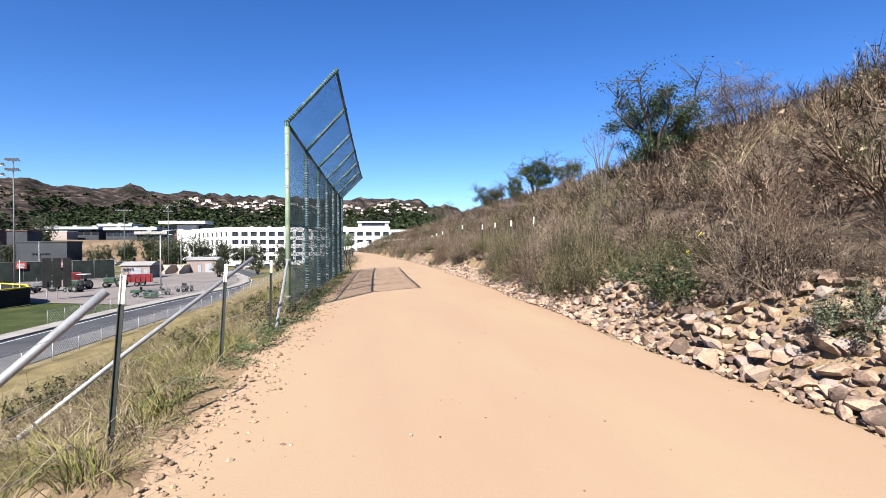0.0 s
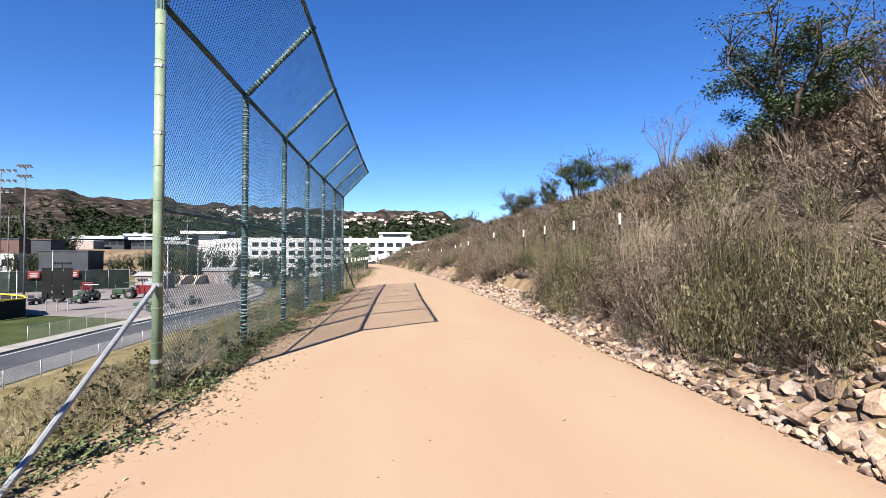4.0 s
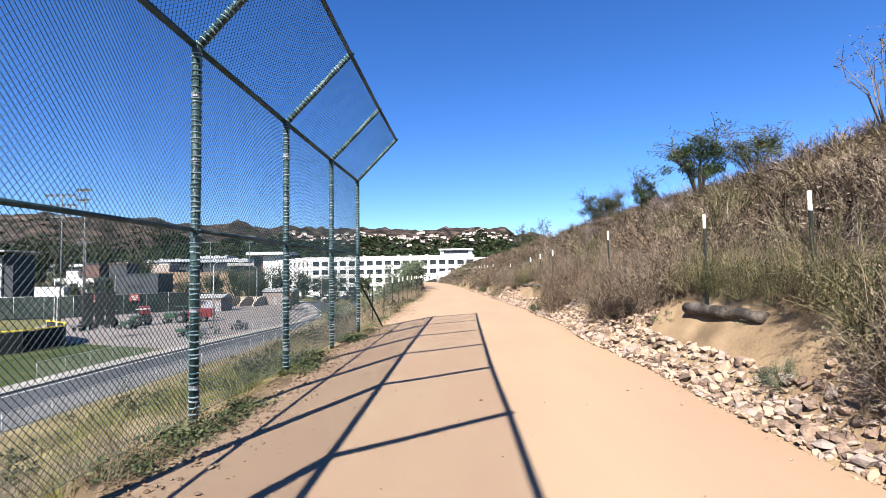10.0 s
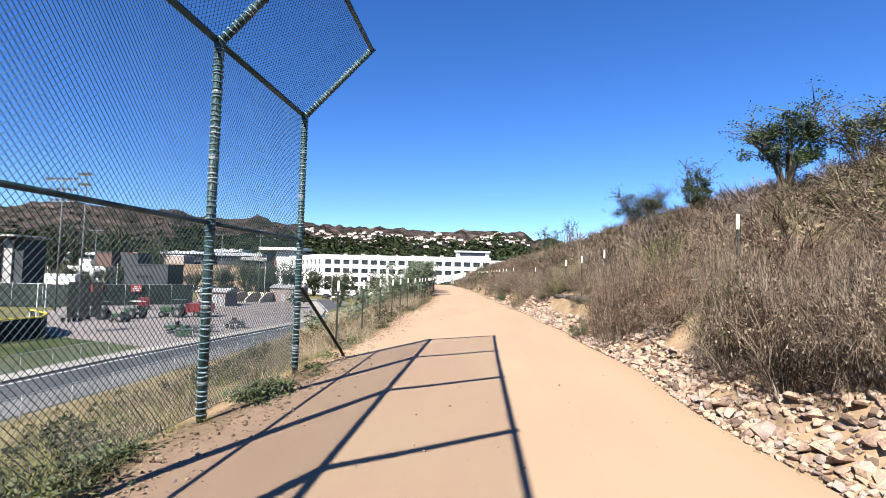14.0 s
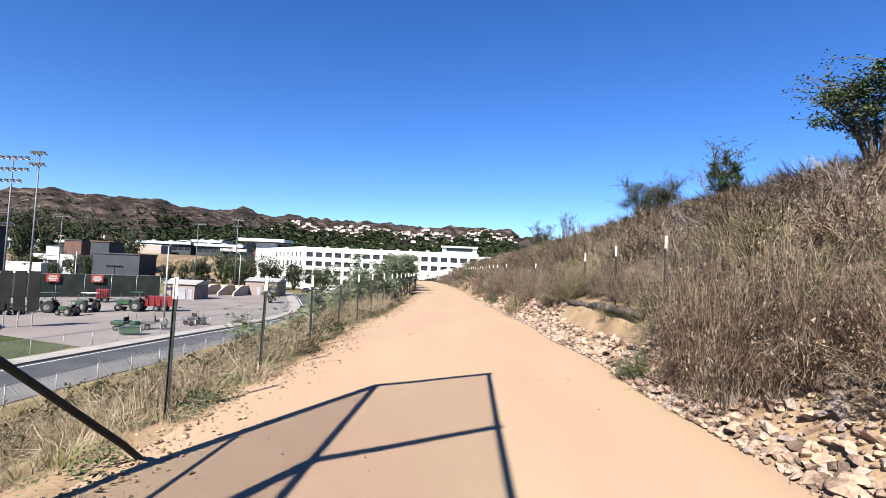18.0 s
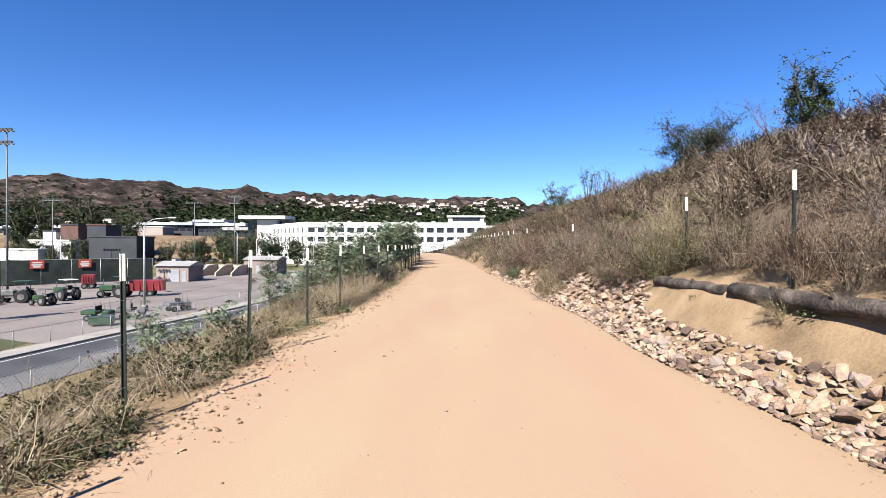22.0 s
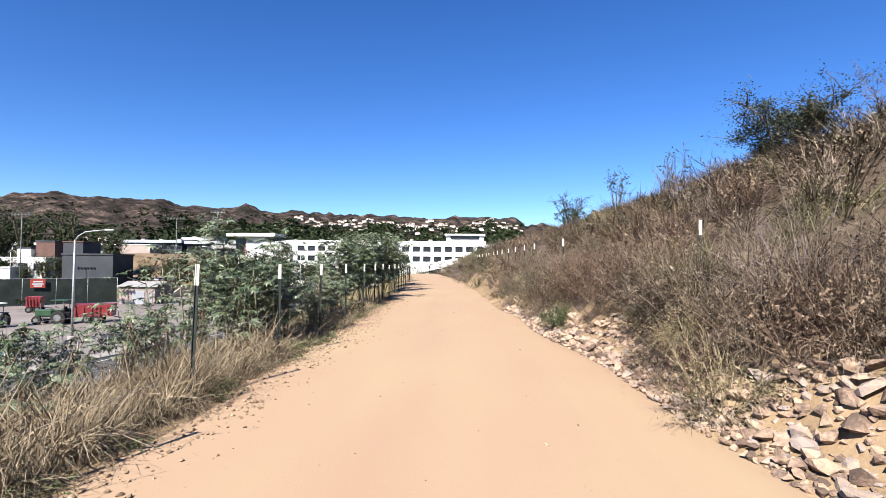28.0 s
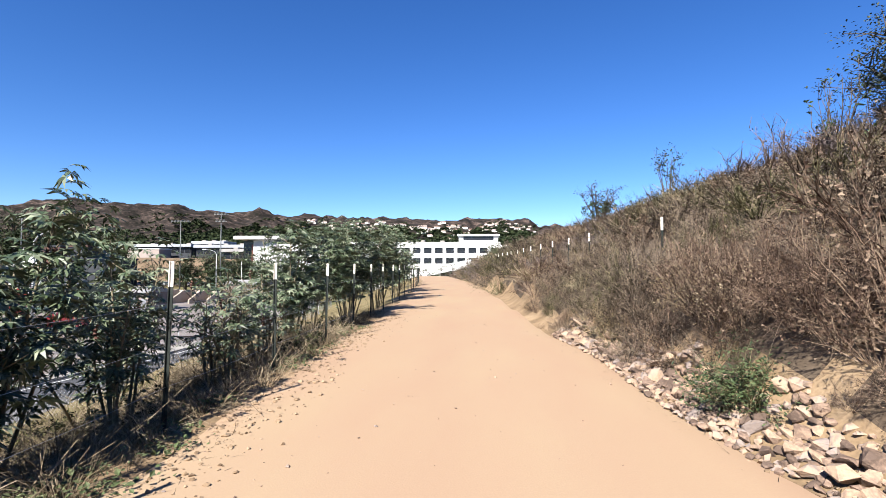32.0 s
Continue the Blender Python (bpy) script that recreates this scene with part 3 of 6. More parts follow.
def spray_shrub(r, h, limbs, twigs, length, thick, extra, leaf, core, segs=1, droop=0.35):
    """A dry shrub: limbs fanning from its foot, each ending in a broom of twigs, small dry leaves on them, dead leaf mass in its heart."""
    a = nr.random(limbs) * 2 * math.pi
    up = nr.random(limbs) ** 1.15
    out = np.sqrt(1 - up ** 2)
    d = np.stack([np.cos(a) * out, np.sin(a) * out, up], 1)
    lump = (0.62 + 0.5 * nr.random(limbs)) * (1 + 0.2 * np.sin(2 * a + nr.random() * 6))
    end = d * lump[:, None] * [r, r, h] + [0, 0, 0.08]
    st = d * [0.18 * r, 0.18 * r, 0.02] + [0, 0, -0.05]
    way = end - st
    reach = np.linalg.norm(way, axis=1)
    v, f, tip, dm = strands(st, way + [0, 0, 0.15], reach * 0.85, np.full(limbs, thick * 1.9), 2, 0.3, 0.1, 3)
    n = limbs * twigs
    pk = np.repeat(np.arange(limbs), twigs)
    w = (0.3 + 0.7 * nr.random(n) ** 0.7)[:, None]
    s2 = st[pk] * (1 - w) + tip[pk] * w + nr.normal(0, 0.02 * r, (n, 3))
    d2 = dm[pk] + nr.normal(0, 0.42, (n, 3)) + [0, 0, 0.1]
    v2, f2, tip2, _ = strands(s2, d2, length * (0.45 + nr.random(n)), thick * (0.6 + 0.8 * nr.random(n)), segs, droop, 0.22, 1)
    k = nr.integers(0, n, extra)
    u = nr.random((extra, 1)) * 0.8 + 0.2
    c = s2[k] * (1 - u) + tip2[k] * u + nr.normal(0, 0.012, (extra, 3))
    b = nr.normal(0, 1, (core, 3))
    b *= nr.random((core, 1)) ** 0.4 / np.linalg.norm(b, axis=1, keepdims=True)
    b = b * [0.55 * r, 0.55 * r, 0.3 * h] + [0, 0, 0.27 * h]
    return join((v, split(f)), (v2, split(f2)), bits(c, leaf), bits(b, 0.05 * r, 0.7))


def scatter(variants, places):
    """Joins variants set at places (x, y, z, turn, scale, height scale, kind)."""
    vs, fs, n = [], [], 0
    for x, y, z, a, s, sz, k in places:
        v, f = variants[k]
        c, q = math.cos(a) * s, math.sin(a) * s
        w = np.empty_like(v)
        w[:, 0], w[:, 1], w[:, 2] = v[:, 0] * c - v[:, 1] * q + x, v[:, 0] * q + v[:, 1] * c + y, v[:, 2] * sz + z
        vs.append(w)
        fs.append(f + n)
        n += len(v)
    return np.concatenate(vs), np.concatenate(fs)


# ---- dry brush over the hillside ----
M_DEAD = node_mat("dead_lilac_twigs", [(0.068, 0.051, 0.049), (0.112, 0.090, 0.087), (0.166, 0.139, 0.131)], 2, 9, 0.9, 0, island=0.3)
M_REDBRUSH = node_mat("red_brown_brush", [(0.031, 0.019, 0.014), (0.076, 0.049, 0.035), (0.126, 0.087, 0.063), (0.194, 0.145, 0.105)], 1.1, 6, 0.9, 0, island=0.55, spec=0.1)
NEAR = [spray_shrub(0.85, 0.85, 32, 15, 0.27, 0.003, 380, 0.026, 240, 2, 0.9) for _ in range(6)]
TALL = [spray_shrub(0.9, 1.15, 42, 16, 0.3, 0.0032, 520, 0.028, 300, 2, 0.9) for _ in range(4)]
MIDDLE = [spray_shrub(0.9, 0.95, 26, 11, 0.34, 0.0055, 240, 0.045, 150, 1, 0.6) for _ in range(6)]
FAR = [spray_shrub(1.05, 1.0, 22, 10, 0.42, 0.0075, 170, 0.05, 150, 1, 0.6) for _ in range(5)]
GRASSY = [brush_variant(90, 0.45, 1.0, 0.0036, 0.8, 60, (0.1, 0.05), 3, 1, leaf=0.03) for _ in range(3)]



def on_right(y, d):
    x = right_edge(y) + d
    return x, ground_z(x, y)


def sow(y0, y1, d0, d1, gap):
    """Places on the slope, one to a jittered cell."""
    yy = y0
    while yy < y1:
        dd = d0
        while dd < d1:
            yield yy + rng.uniform(-0.5, 0.5) * gap, dd + rng.uniform(-0.5, 0.5) * gap
            dd += gap
        yy += gap


near_places = {"brown": [], "olive": [], "straw": [], "red": [], "grey": []}
ALL_NEAR = NEAR + TALL + MIDDLE
far_places = {"brown": [], "olive": [], "straw": [], "red": [], "grey": []}


def brush_kind(x, y):
    a = noise.noise(Vector((x * 0.5, y * 0.35, 5))) + rng.gauss(0, 0.12)
    b = noise.noise(Vector((x * 0.6, y * 0.4, 25))) + rng.gauss(0, 0.12)
    if b > 0.42:
        return "grey"
    if b < -0.45:
        return "straw"
    return "olive" if a > 0.2 else "red" if a < -0.22 else "brown"



for y, d in sow(-3, 64, 0.3, 5.2, 0.88):
    s = rng.uniform(0.5, 1.05) if rng.random() < 0.62 else rng.uniform(1.05, 1.6)
    if d < toe(y) + 0.62 * s:
        continue
    x, z = on_right(y, d)
    kind = brush_kind(x, y)
    near_places[kind].append((x, y, z, rng.uniform(0, 6.28), s, s * rng.uniform(0.75, 1.15), rng.randrange(3) if kind in ("straw", "grey") else rng.randrange(6) + (10 if d > 2.9 else 0)))
yy = 3.0
while yy < 62:                                          # a thick row round the sunken posts
    bare = toe(yy) > 0.95
    for back in (0.0,) if bare else (0.1, 0.5):
        s = rng.uniform(0.4, 0.52) if bare else rng.uniform(0.6, 0.95)
        x = max(stake_x(yy) - 0.05, right_edge(yy) + toe(yy) - 0.12) + rng.uniform(0, 0.15) if bare else max(stake_x(yy) - back - rng.uniform(0, 0.28), right_edge(yy) + toe(yy) + 0.2)
        g0 = ground_z(x, yy) + (0.2 if bare else 0)
        kind = brush_kind(x, yy)
        near_places[kind if kind in ("olive", "red") else "brown"].append((x, yy + rng.uniform(-0.2, 0.2), g0, rng.uniform(0, 6.28), s, max(0.5, stake_tip(yy) - 0.28 - back * 0.4 - g0) * rng.uniform(0.75, 1.02), 6 + rng.randrange(4)))
    yy += rng.uniform(0.3, 0.45) if bare else rng.uniform(0.42, 0.65)
yy = -2.0
while yy < 64:                                          # the front rank of the brush
    s = rng.uniform(0.45, 0.95)
    x, z = on_right(yy, toe(yy) + 0.62 * s + rng.uniform(0, 0.2))
    kind = brush_kind(x, yy)
    near_places[kind if kind in ("olive", "red") else "brown"].append((x, yy, z, rng.uniform(0, 6.28), s, s * rng.uniform(0.8, 1.15), rng.randrange(6)))
    yy += rng.uniform(0.3, 0.55)
yy = -2.0
while yy < 66:                                          # a low ragged skirt where the brush begins
    s = rng.uniform(0.2, 0.5)
    if rng.random() < 0.75:
        x, z = on_right(yy, max(0.05, toe(yy) + 0.4 * s + rng.uniform(-0.05, 0.35)))
        kind = brush_kind(x, yy)
        near_places[kind if kind in ("olive", "red") else "brown"].append((x, yy, z, rng.uniform(0, 6.28), s, s * rng.uniform(0.7, 1.1), 10 + rng.randrange(6)))
    yy += rng.uniform(0.2, 0.4)
for y, d in sow(-5, 126, 0.4, 19, 1.28):
    if (y < 63 and d < 5.2) or d < toe(y) or (d > 9 and rng.random() < 0.2):
        continue
    x, z = on_right(y, d)
    kind = brush_kind(x * 0.6, y * 0.6)
    s = rng.uniform(0.85, 1.4)
    far_places[kind].append((x, y, z, rng.uniform(0, 6.28), s, s * rng.uniform(0.75, 1.2) * (0.95 if y < 25 else 0.72), rng.randrange(5)))
LEAFY = [(4.7, 4.95), (4.95, 6.8), (4.85, 1.9), (2.42, 53.6), (3.85, 34.5), (4.42, 19.3)]
for kind in near_places:                                # room for the leafy shrubs at the foot
    near_places[kind] = [p for p in near_places[kind] if not any((p[0] - x) ** 2 + (p[1] - y) ** 2 < 0.8 and p[0] < x + 0.45 for x, y in LEAFY)]
for kind, mat, lab in (("brown", M_BRUSH, "tangled dry brown brush covering the hillside"), ("olive", M_OLIVE, "dull olive scrub among the dry hillside brush"), ("straw", M_STRAW, "pale dry straw stalks standing on the hillside"), ("red", M_REDBRUSH, "reddish brown dead brush on the hillside"), ("grey", M_DEAD, "lilac-grey bare dead stalks on the hillside")):
    v, f = scatter(GRASSY if kind in ("straw", "grey") else ALL_NEAR, near_places[kind])
    tagged(part("hillside_brush", np_mesh("hillside_brush", v, f, mat), None), lab, "brush", kind="stuff")
    v, f = scatter(FAR, far_places[kind])
    tagged(part("upper_brush", np_mesh("upper_brush", v, f, mat), None), lab, "brush", kind="stuff")

# ---- single shrubs at the foot of the slope ----
SHRUBS = {}


def shrub_mesh(key, mat_twig, mat_leaf, twigs, r, h, leafy, leaf=0.05):
    v1, f1 = spray_shrub(r * 0.92, h * 0.85, twigs // 6, 18, 0.26, 0.003, 260, 0.024, 160, 2, 0.8)
    top = v1[nr.integers(len(v1) // 3, len(v1), leafy)] + nr.normal(0, 0.04, (leafy, 3))
    v2, f2 = leaves(top, leaf, 0.42)
    SHRUBS[key] = (np_mesh("twig_tangle", v1, f1, mat_twig), np_mesh("foliage", v2, f2, mat_leaf))


shrub_mesh("brown", M_BRUSH, M_STRAW, 260, 1.0, 1.3, 1500, 0.035)
shrub_mesh("red", node_mat("red_brown_twigs", [(0.059, 0.032, 0.022), (0.113, 0.068, 0.043), (0.173, 0.119, 0.081)], 2, 9, 0.9, 0, island=0.4, spec=0.1), M_BRUSH, 280, 1.0, 1.1, 1600, 0.035)
shrub_mesh("straw", M_STRAW, M_OLIVE, 260, 0.85, 1.2, 1400, 0.035)
shrub_mesh("green", M_OLIVE, M_LEAF, 160, 0.6, 0.8, 2600, 0.045)
shrub_mesh("grey", M_OLIVE, M_GREYLEAF, 150, 0.6, 0.75, 2600, 0.04)


def shrub(x, y, kind, s, label, hs=1.0):
    ob = thing("shrub", pose(x, y, ground_z(x, y) - 0.02, 0, 0, rng.uniform(0, 360)), label, "shrub", "shrubs at the foot of the slope")
    ob.scale = (s, s, s * hs)
    st, lf = SHRUBS[kind]
    part("twig_tangle", st, None, ob)
    part("foliage", lf, None, ob)
    return ob


fl = shrub(4.7, 4.95, "green", 1.3, "green leafy shrub with yellow flowers growing out of the rocks")
M_YELLOW = node_mat("yellow_petal", [(0.54, 0.432, 0.018), (0.675, 0.558, 0.027), (0.72, 0.63, 0.054)], 9, 60, 0.6, 0)
for fx, fy, fz in ((-0.3, -0.45, 0.42), (-0.05, -0.35, 0.86), (0.3, -0.4, 0.62)):
    g = Geo()
    for k in range(9):
        a = k * 0.698
        g.add([(0, 0, 0), (0.022 * math.cos(a - 0.3), 0.022 * math.sin(a - 0.3), 0.008), (0.042 * math.cos(a), 0.042 * math.sin(a), 0.004), (0.022 * math.cos(a + 0.3), 0.022 * math.sin(a + 0.3), 0.008)], [(0, 1, 2, 3)])
    part("flower", g, M_YELLOW, fl, "bright yellow flower", at=pose(fx, fy, fz, 50, 0, rng.uniform(0, 360)))
for x, y, kind, s, label in (
    (4.95, 6.8, "green", 0.95, "olive-green leafy shrub above the rock border"),
    (4.85, 1.9, "grey", 0.95, "low grey-green shrub among the rocks"),
    (4.35, 11.6, "grey", 0.5, "small leafy weed at the path's edge"),
    (4.9, 12.9, "straw", 1.05, "dense straw-coloured shrub leaning towards the path"),
    (5.4, 11.2, "brown", 1.1, "tangled brown dry shrub"),
    (4.6, 16.2, "straw", 0.75, "yellow-green dry shrub beside the rocks"),
    (4.42, 19.3, "grey", 0.55, "small grey-green shrub on bare sand"),
    (5.1, 19.65, "red", 0.62, "reddish brown dry shrub hanging over the sand"),
    (5.3, 23.9, "brown", 1.15, "big tangled brown dry shrub"),
    (4.75, 26.2, "red", 1.0, "big reddish brown dry shrub spilling over the rocks"),
    (4.95, 27.6, "red", 0.8, "reddish brown dry shrub above the rocks"),
    (4.7, 30.2, "brown", 0.9, "tangled brown dry shrub"),
    (4.55, 32.2, "red", 1.0, "big reddish brown dry shrub hanging over the path's edge"),
    (4.1, 33.3, "red", 0.85, "reddish brown dry shrub hanging over the path's edge"),
    (3.85, 34.5, "green", 0.8, "round olive-green shrub at the path's edge"),
    (4.3, 38.3, "straw", 0.45, "clump of dry grass hanging over the log"),
    (4.15, 43.2, "brown", 1.0, "tangled brown dry shrub"),
    (3.9, 44.6, "straw", 0.95, "olive and straw coloured dry shrub"),
    (2.95, 47.3, "straw", 1.05, "tall straw-coloured shrub at the path's edge"),
    (3.3, 48.6, "straw", 1.0, "tall straw-coloured shrub at the path's edge"),
    (3.9, 51.5, "red", 1.1, "tangled reddish brown dry shrub"),
    (2.42, 53.6, "green", 0.95, "round olive-green shrub at the path's edge"),
    (2.9, 55.4, "brown", 1.0, "tangled brown dry shrub"),
    (2.2, 58.0, "straw", 0.8, "straw-coloured dry shrub at the path's edge"),
    (2.3, 61.0, "straw", 0.8, "straw-coloured dry shrub at the path's edge"),
    (1.9, 64.5, "brown", 0.9, "tangled brown dry shrub"),
):
    shrub(x, y, kind, s, label)


# ---- trees and tall bushes on the skyline ----
def leafy_tree(name, x, y, z, w, h, count, mats, label, leaf=0.09, bare=False, lean=0.0):
    ob = thing(name, pose(x, y, z), label, "bush" if name == "bush" else "tree")
    tips = []
    n = 7 if not bare else 11
    for i in range(n):
        tg = Geo()
        a = 2 * math.pi * i / n + rng.uniform(-0.3, 0.3)
        rr = w / 2 * rng.uniform(0.45, 0.95)
        hh = h * rng.uniform(0.6, 1.0)
        p0 = Vector((0.1 * math.cos(a), 0.1 * math.sin(a), -0.3))
        p3 = Vector((rr * math.cos(a) + lean, rr * math.sin(a), hh))
        p1 = p0.lerp(p3, 0.35) + Vector((0, 0, 0.12 * h))
        p2 = p0.lerp(p3, 0.7) + Vector((rng.uniform(-0.1, 0.1) * w, rng.uniform(-0.1, 0.1) * w, 0.06 * h))
        r0 = (0.008 if bare else 0.02) * h
        tg.tube([p0, p1, p2, p3], [r0, r0 * 0.7, r0 * 0.4, r0 * 0.15], 6)
        for j in range((9 if w < 4 else 14) if not bare else 6):
            k = rng.uniform(0.3, 1)
            b = (p1.lerp(p2, (k - 0.3) / 0.4) if k < 0.7 else p2.lerp(p3, (k - 0.7) / 0.3))
            e = b + Vector((rng.gauss(0, 0.15) * w, rng.gauss(0, 0.15) * w, rng.uniform(0.02, 0.22) * h))
            tg.tube([b, b.lerp(e, 0.5) + Vector((0, 0, 0.03 * h)), e], [r0 * 0.3, r0 * 0.2, r0 * 0.08], 4)
            tips += [e, b.lerp(e, 0.6)]
        tips.append(p3)
        if not bare and z > -1:
            tips += [p0.lerp(p3, k) + Vector((0, 0, 0.1 * h)) for k in (0.25, 0.4, 0.55, 0.7, 0.85)] * 3
        part("limb", tg, mats[0], ob, smooth=True)
    t = np.array([list(p) for p in tips])
    ball = nr.normal(0, 1, (count, 3))
    ball *= 1.35 * nr.random((count, 1)) ** 0.5 / np.linalg.norm(ball, axis=1, keepdims=True)
    if not bare:                                        # clumps that fill the crown down to its skirt
        clump = nr.normal(0, 1, (34, 3))
        clump *= (0.45 + 0.55 * nr.random((34, 1))) / np.linalg.norm(clump, axis=1, keepdims=True)
        t = np.concatenate([t, np.repeat(clump * [0.4 * w, 0.4 * w, 0.36 * h] + [lean, 0, 0.44 * h], max(2, len(t) // 17), 0)])
    c = t[nr.integers(0, len(t), count)] + ball * (0.3 if bare else 1.0) * np.array([0.075 * w, 0.075 * w, 0.07 * h] if name == "bush" else [0.065 * w, 0.065 * w, 0.055 * h])
    v, f = leaves(c, leaf, 0.5)
    part("foliage", np_mesh("foliage", v, f, mats[1]), None, ob)
    return ob


GB = (M_BARK, M_LEAF)
M_DUSTY = node_mat("dusty_leaf", [(0.022, 0.028, 0.015), (0.041, 0.049, 0.026), (0.068, 0.071, 0.045)], 1.5, 12, 0.7, 0, island=0.4)
M_YLEAF = node_mat("yellow_green_leaf", [(0.035, 0.045, 0.014), (0.07, 0.08, 0.026), (0.12, 0.12, 0.045)], 1.5, 12, 0.7, 0, island=0.4)
leafy_tree("tree", 11.4, 16.9, 4.7, 5.2, 4.3, 17000, GB, "dark green leafy tree standing on the hillside crest", 0.095)
leafy_tree("bush", 14.2, 18.8, 5.9, 3.2, 2.3, 3200, (M_BARK, M_YLEAF), "yellow-green bush beside the hillside tree", 0.11)
leafy_tree("bush", 17.0, 19.0, 7.0, 4.4, 2.9, 9000, (M_DEAD, M_DEAD), "large lilac-grey dead bush on the hillside crest", 0.07)
leafy_tree("bush", 15.5, 31.0, 6.6, 3.6, 3.9, 420, (M_DEAD, M_DEAD), "bare lilac-grey dead bush with a few dry seed heads", 0.09, True)
leafy_tree("bush", 17.2, 42.0, 7.0, 4.2, 2.9, 5000, (M_BARK, M_YLEAF), "yellow-green bush on the hillside crest", 0.13)
leafy_tree("tree", 14.7, 43.3, 6.2, 4.8, 4.2, 10000, GB, "leafy green tree on the hillside crest", 0.13)
leafy_tree("tree", 16.4, 57.0, 6.6, 2.9, 3.6, 6000, GB, "upright dark green tree on the hillside crest", 0.14)
leafy_tree("bush", 15.8, 67.2, 5.9, 6.0, 5.1, 26000, (M_BARK, M_DUSTY), "large dusty dark green bush on the hillside crest", 0.115)
leafy_tree("bush", 20.4, 66.5, 7.8, 5.0, 3.8, 420, (M_DEAD, M_DEAD), "bare lilac-grey dead bush with a few dry seed heads", 0.1, True)
leafy_tree("bush", 9.6, 66.0, 4.5, 1.8, 2.0, 900, (M_DEAD, M_DEAD), "small lilac-grey dead bush on the slope", 0.06)
leafy_tree("tree", 7.45, 59.9, 3.5, 1.2, 2.4, 170, GB, "thin half-bare young tree on the slope", 0.1, True)
leafy_tree("tree", 11.7, 82.0, 5.4, 2.0, 3.8, 420, GB, "thin tall leafy plant on the hillside crest", 0.16, True)
leafy_tree("tree", 11.8, 102.0, 5.2, 4.3, 5.0, 2600, GB, "small round green tree at the end of the hillside", 0.2)
leafy_tree("bush", 12.4, 91.0, 5.2, 2.2, 2.0, 700, GB, "small green bush at the end of the hillside", 0.2)
leafy_tree("bush", 2.6, 92.0, 0.3, 4.0, 3.4, 1800, (M_BARK, M_OLIVE), "brownish green bush beside the far end of the path", 0.2)
leafy_tree("bush", 1.4, 101.0, 0.2, 4.0, 3.6, 3200, GB, "dark green bush beside the far end of the path", 0.2)
leafy_tree("bush", -9.8, 140.0, -6.0, 9.0, 8.0, 2400, GB, "dark green bushes beyond the end of the path", 0.3)
leafy_tree("bush", -1.5, 141.0, -6.0, 10.0, 8.6, 2400, GB, "dark green bushes beyond the end of the path", 0.3)


# ---- big-leaved plants behind the wire fence ----
def star_leaf(g, c, d, n, size, lobes=7):
    """A leaf with pointed lobes spread like a hand, folded along each lobe."""
    d, n = d.normalized(), n.normalized()
    s = d.cross(n)
    for k in range(lobes):
        a = (k - (lobes - 1) / 2) * 0.72
        ax = d * math.cos(a) + s * math.sin(a)
        px = s * math.cos(a) - d * math.sin(a)
        ln = size * (1 - 0.09 * abs(k - (lobes - 1) / 2))
        tip = c + ax * ln - n * ln * 0.25
        mid = c + ax * ln * 0.5 - n * ln * 0.03
        g.add([c, mid - px * ln * 0.15 + n * 0.01, tip, mid + px * ln * 0.15 + n * 0.01], [(0, 1, 2, 3)])


def star_plant(x, y, h, w, count, seed, size=0.2):
    r = random.Random(seed)
    z = ground_z(x, y)
    ob = thing("castor_plant", pose(x, y, z), "tall shrub with big hand-shaped grey-green leaves behind the wire fence", "shrub", "big-leaved shrubs along the fence")
    lg = Geo()
    ends = []
    for i in range(9):
        sg = Geo()
        a = r.uniform(0, 6.28)
        top = Vector((w / 2 * r.uniform(0.2, 1) * math.cos(a), w / 2 * r.uniform(0.2, 1) * math.sin(a), h * r.uniform(0.55, 1)))
        p0 = Vector((0.12 * math.cos(a), 0.12 * math.sin(a), -0.2))
        p1 = p0.lerp(top, 0.5) + Vector((r.uniform(-0.15, 0.15), r.uniform(-0.15, 0.15), 0.1))
        sg.tube([p0, p1, top], [0.022, 0.015, 0.007], 6)
        for j in range(9):
            b = p0.lerp(p1, r.uniform(0.75, 1)) if r.random() < 0.3 else p1.lerp(top, r.random())
            e = b + Vector((r.gauss(0, 0.22), r.gauss(0, 0.22), r.uniform(0.05, 0.35)))
            sg.tube([b, e], [0.009, 0.004], 4)
            ends.append(e)
        ends.append(top)
        part("stem", sg, M_STEM, ob, smooth=True)
    for i in range(int(count * (3.4 if y < 56 else 3.2))):
        e = r.choice(ends)
        c = e + Vector((r.gauss(0, 0.16), r.gauss(0, 0.16), r.gauss(0, 0.15)))
        out = Vector((c.x - e.x + r.gauss(0, 0.05), c.y - e.y + r.gauss(0, 0.05), r.uniform(-0.08, 0.06)))
        star_leaf(lg, c, out if out.length > 0.01 else Vector((1, 0, 0)), Vector((r.gauss(0, 0.35), r.gauss(0, 0.35), 1)), size * r.uniform(0.5, 1.1))
    part("foliage", lg, M_STAR, ob)
    for i in range(4):
        e = r.choice(ends)
        g = Geo().tube([e + Vector((0.01 * math.sin(k), 0.01 * math.cos(k), k * 0.02)) for k in range(9)], [0.006 + 0.018 * (k % 2) for k in range(9)], 6)
        part("seed_spike", g, M_SEED, ob, "spike of dark red seed pods")
    return ob


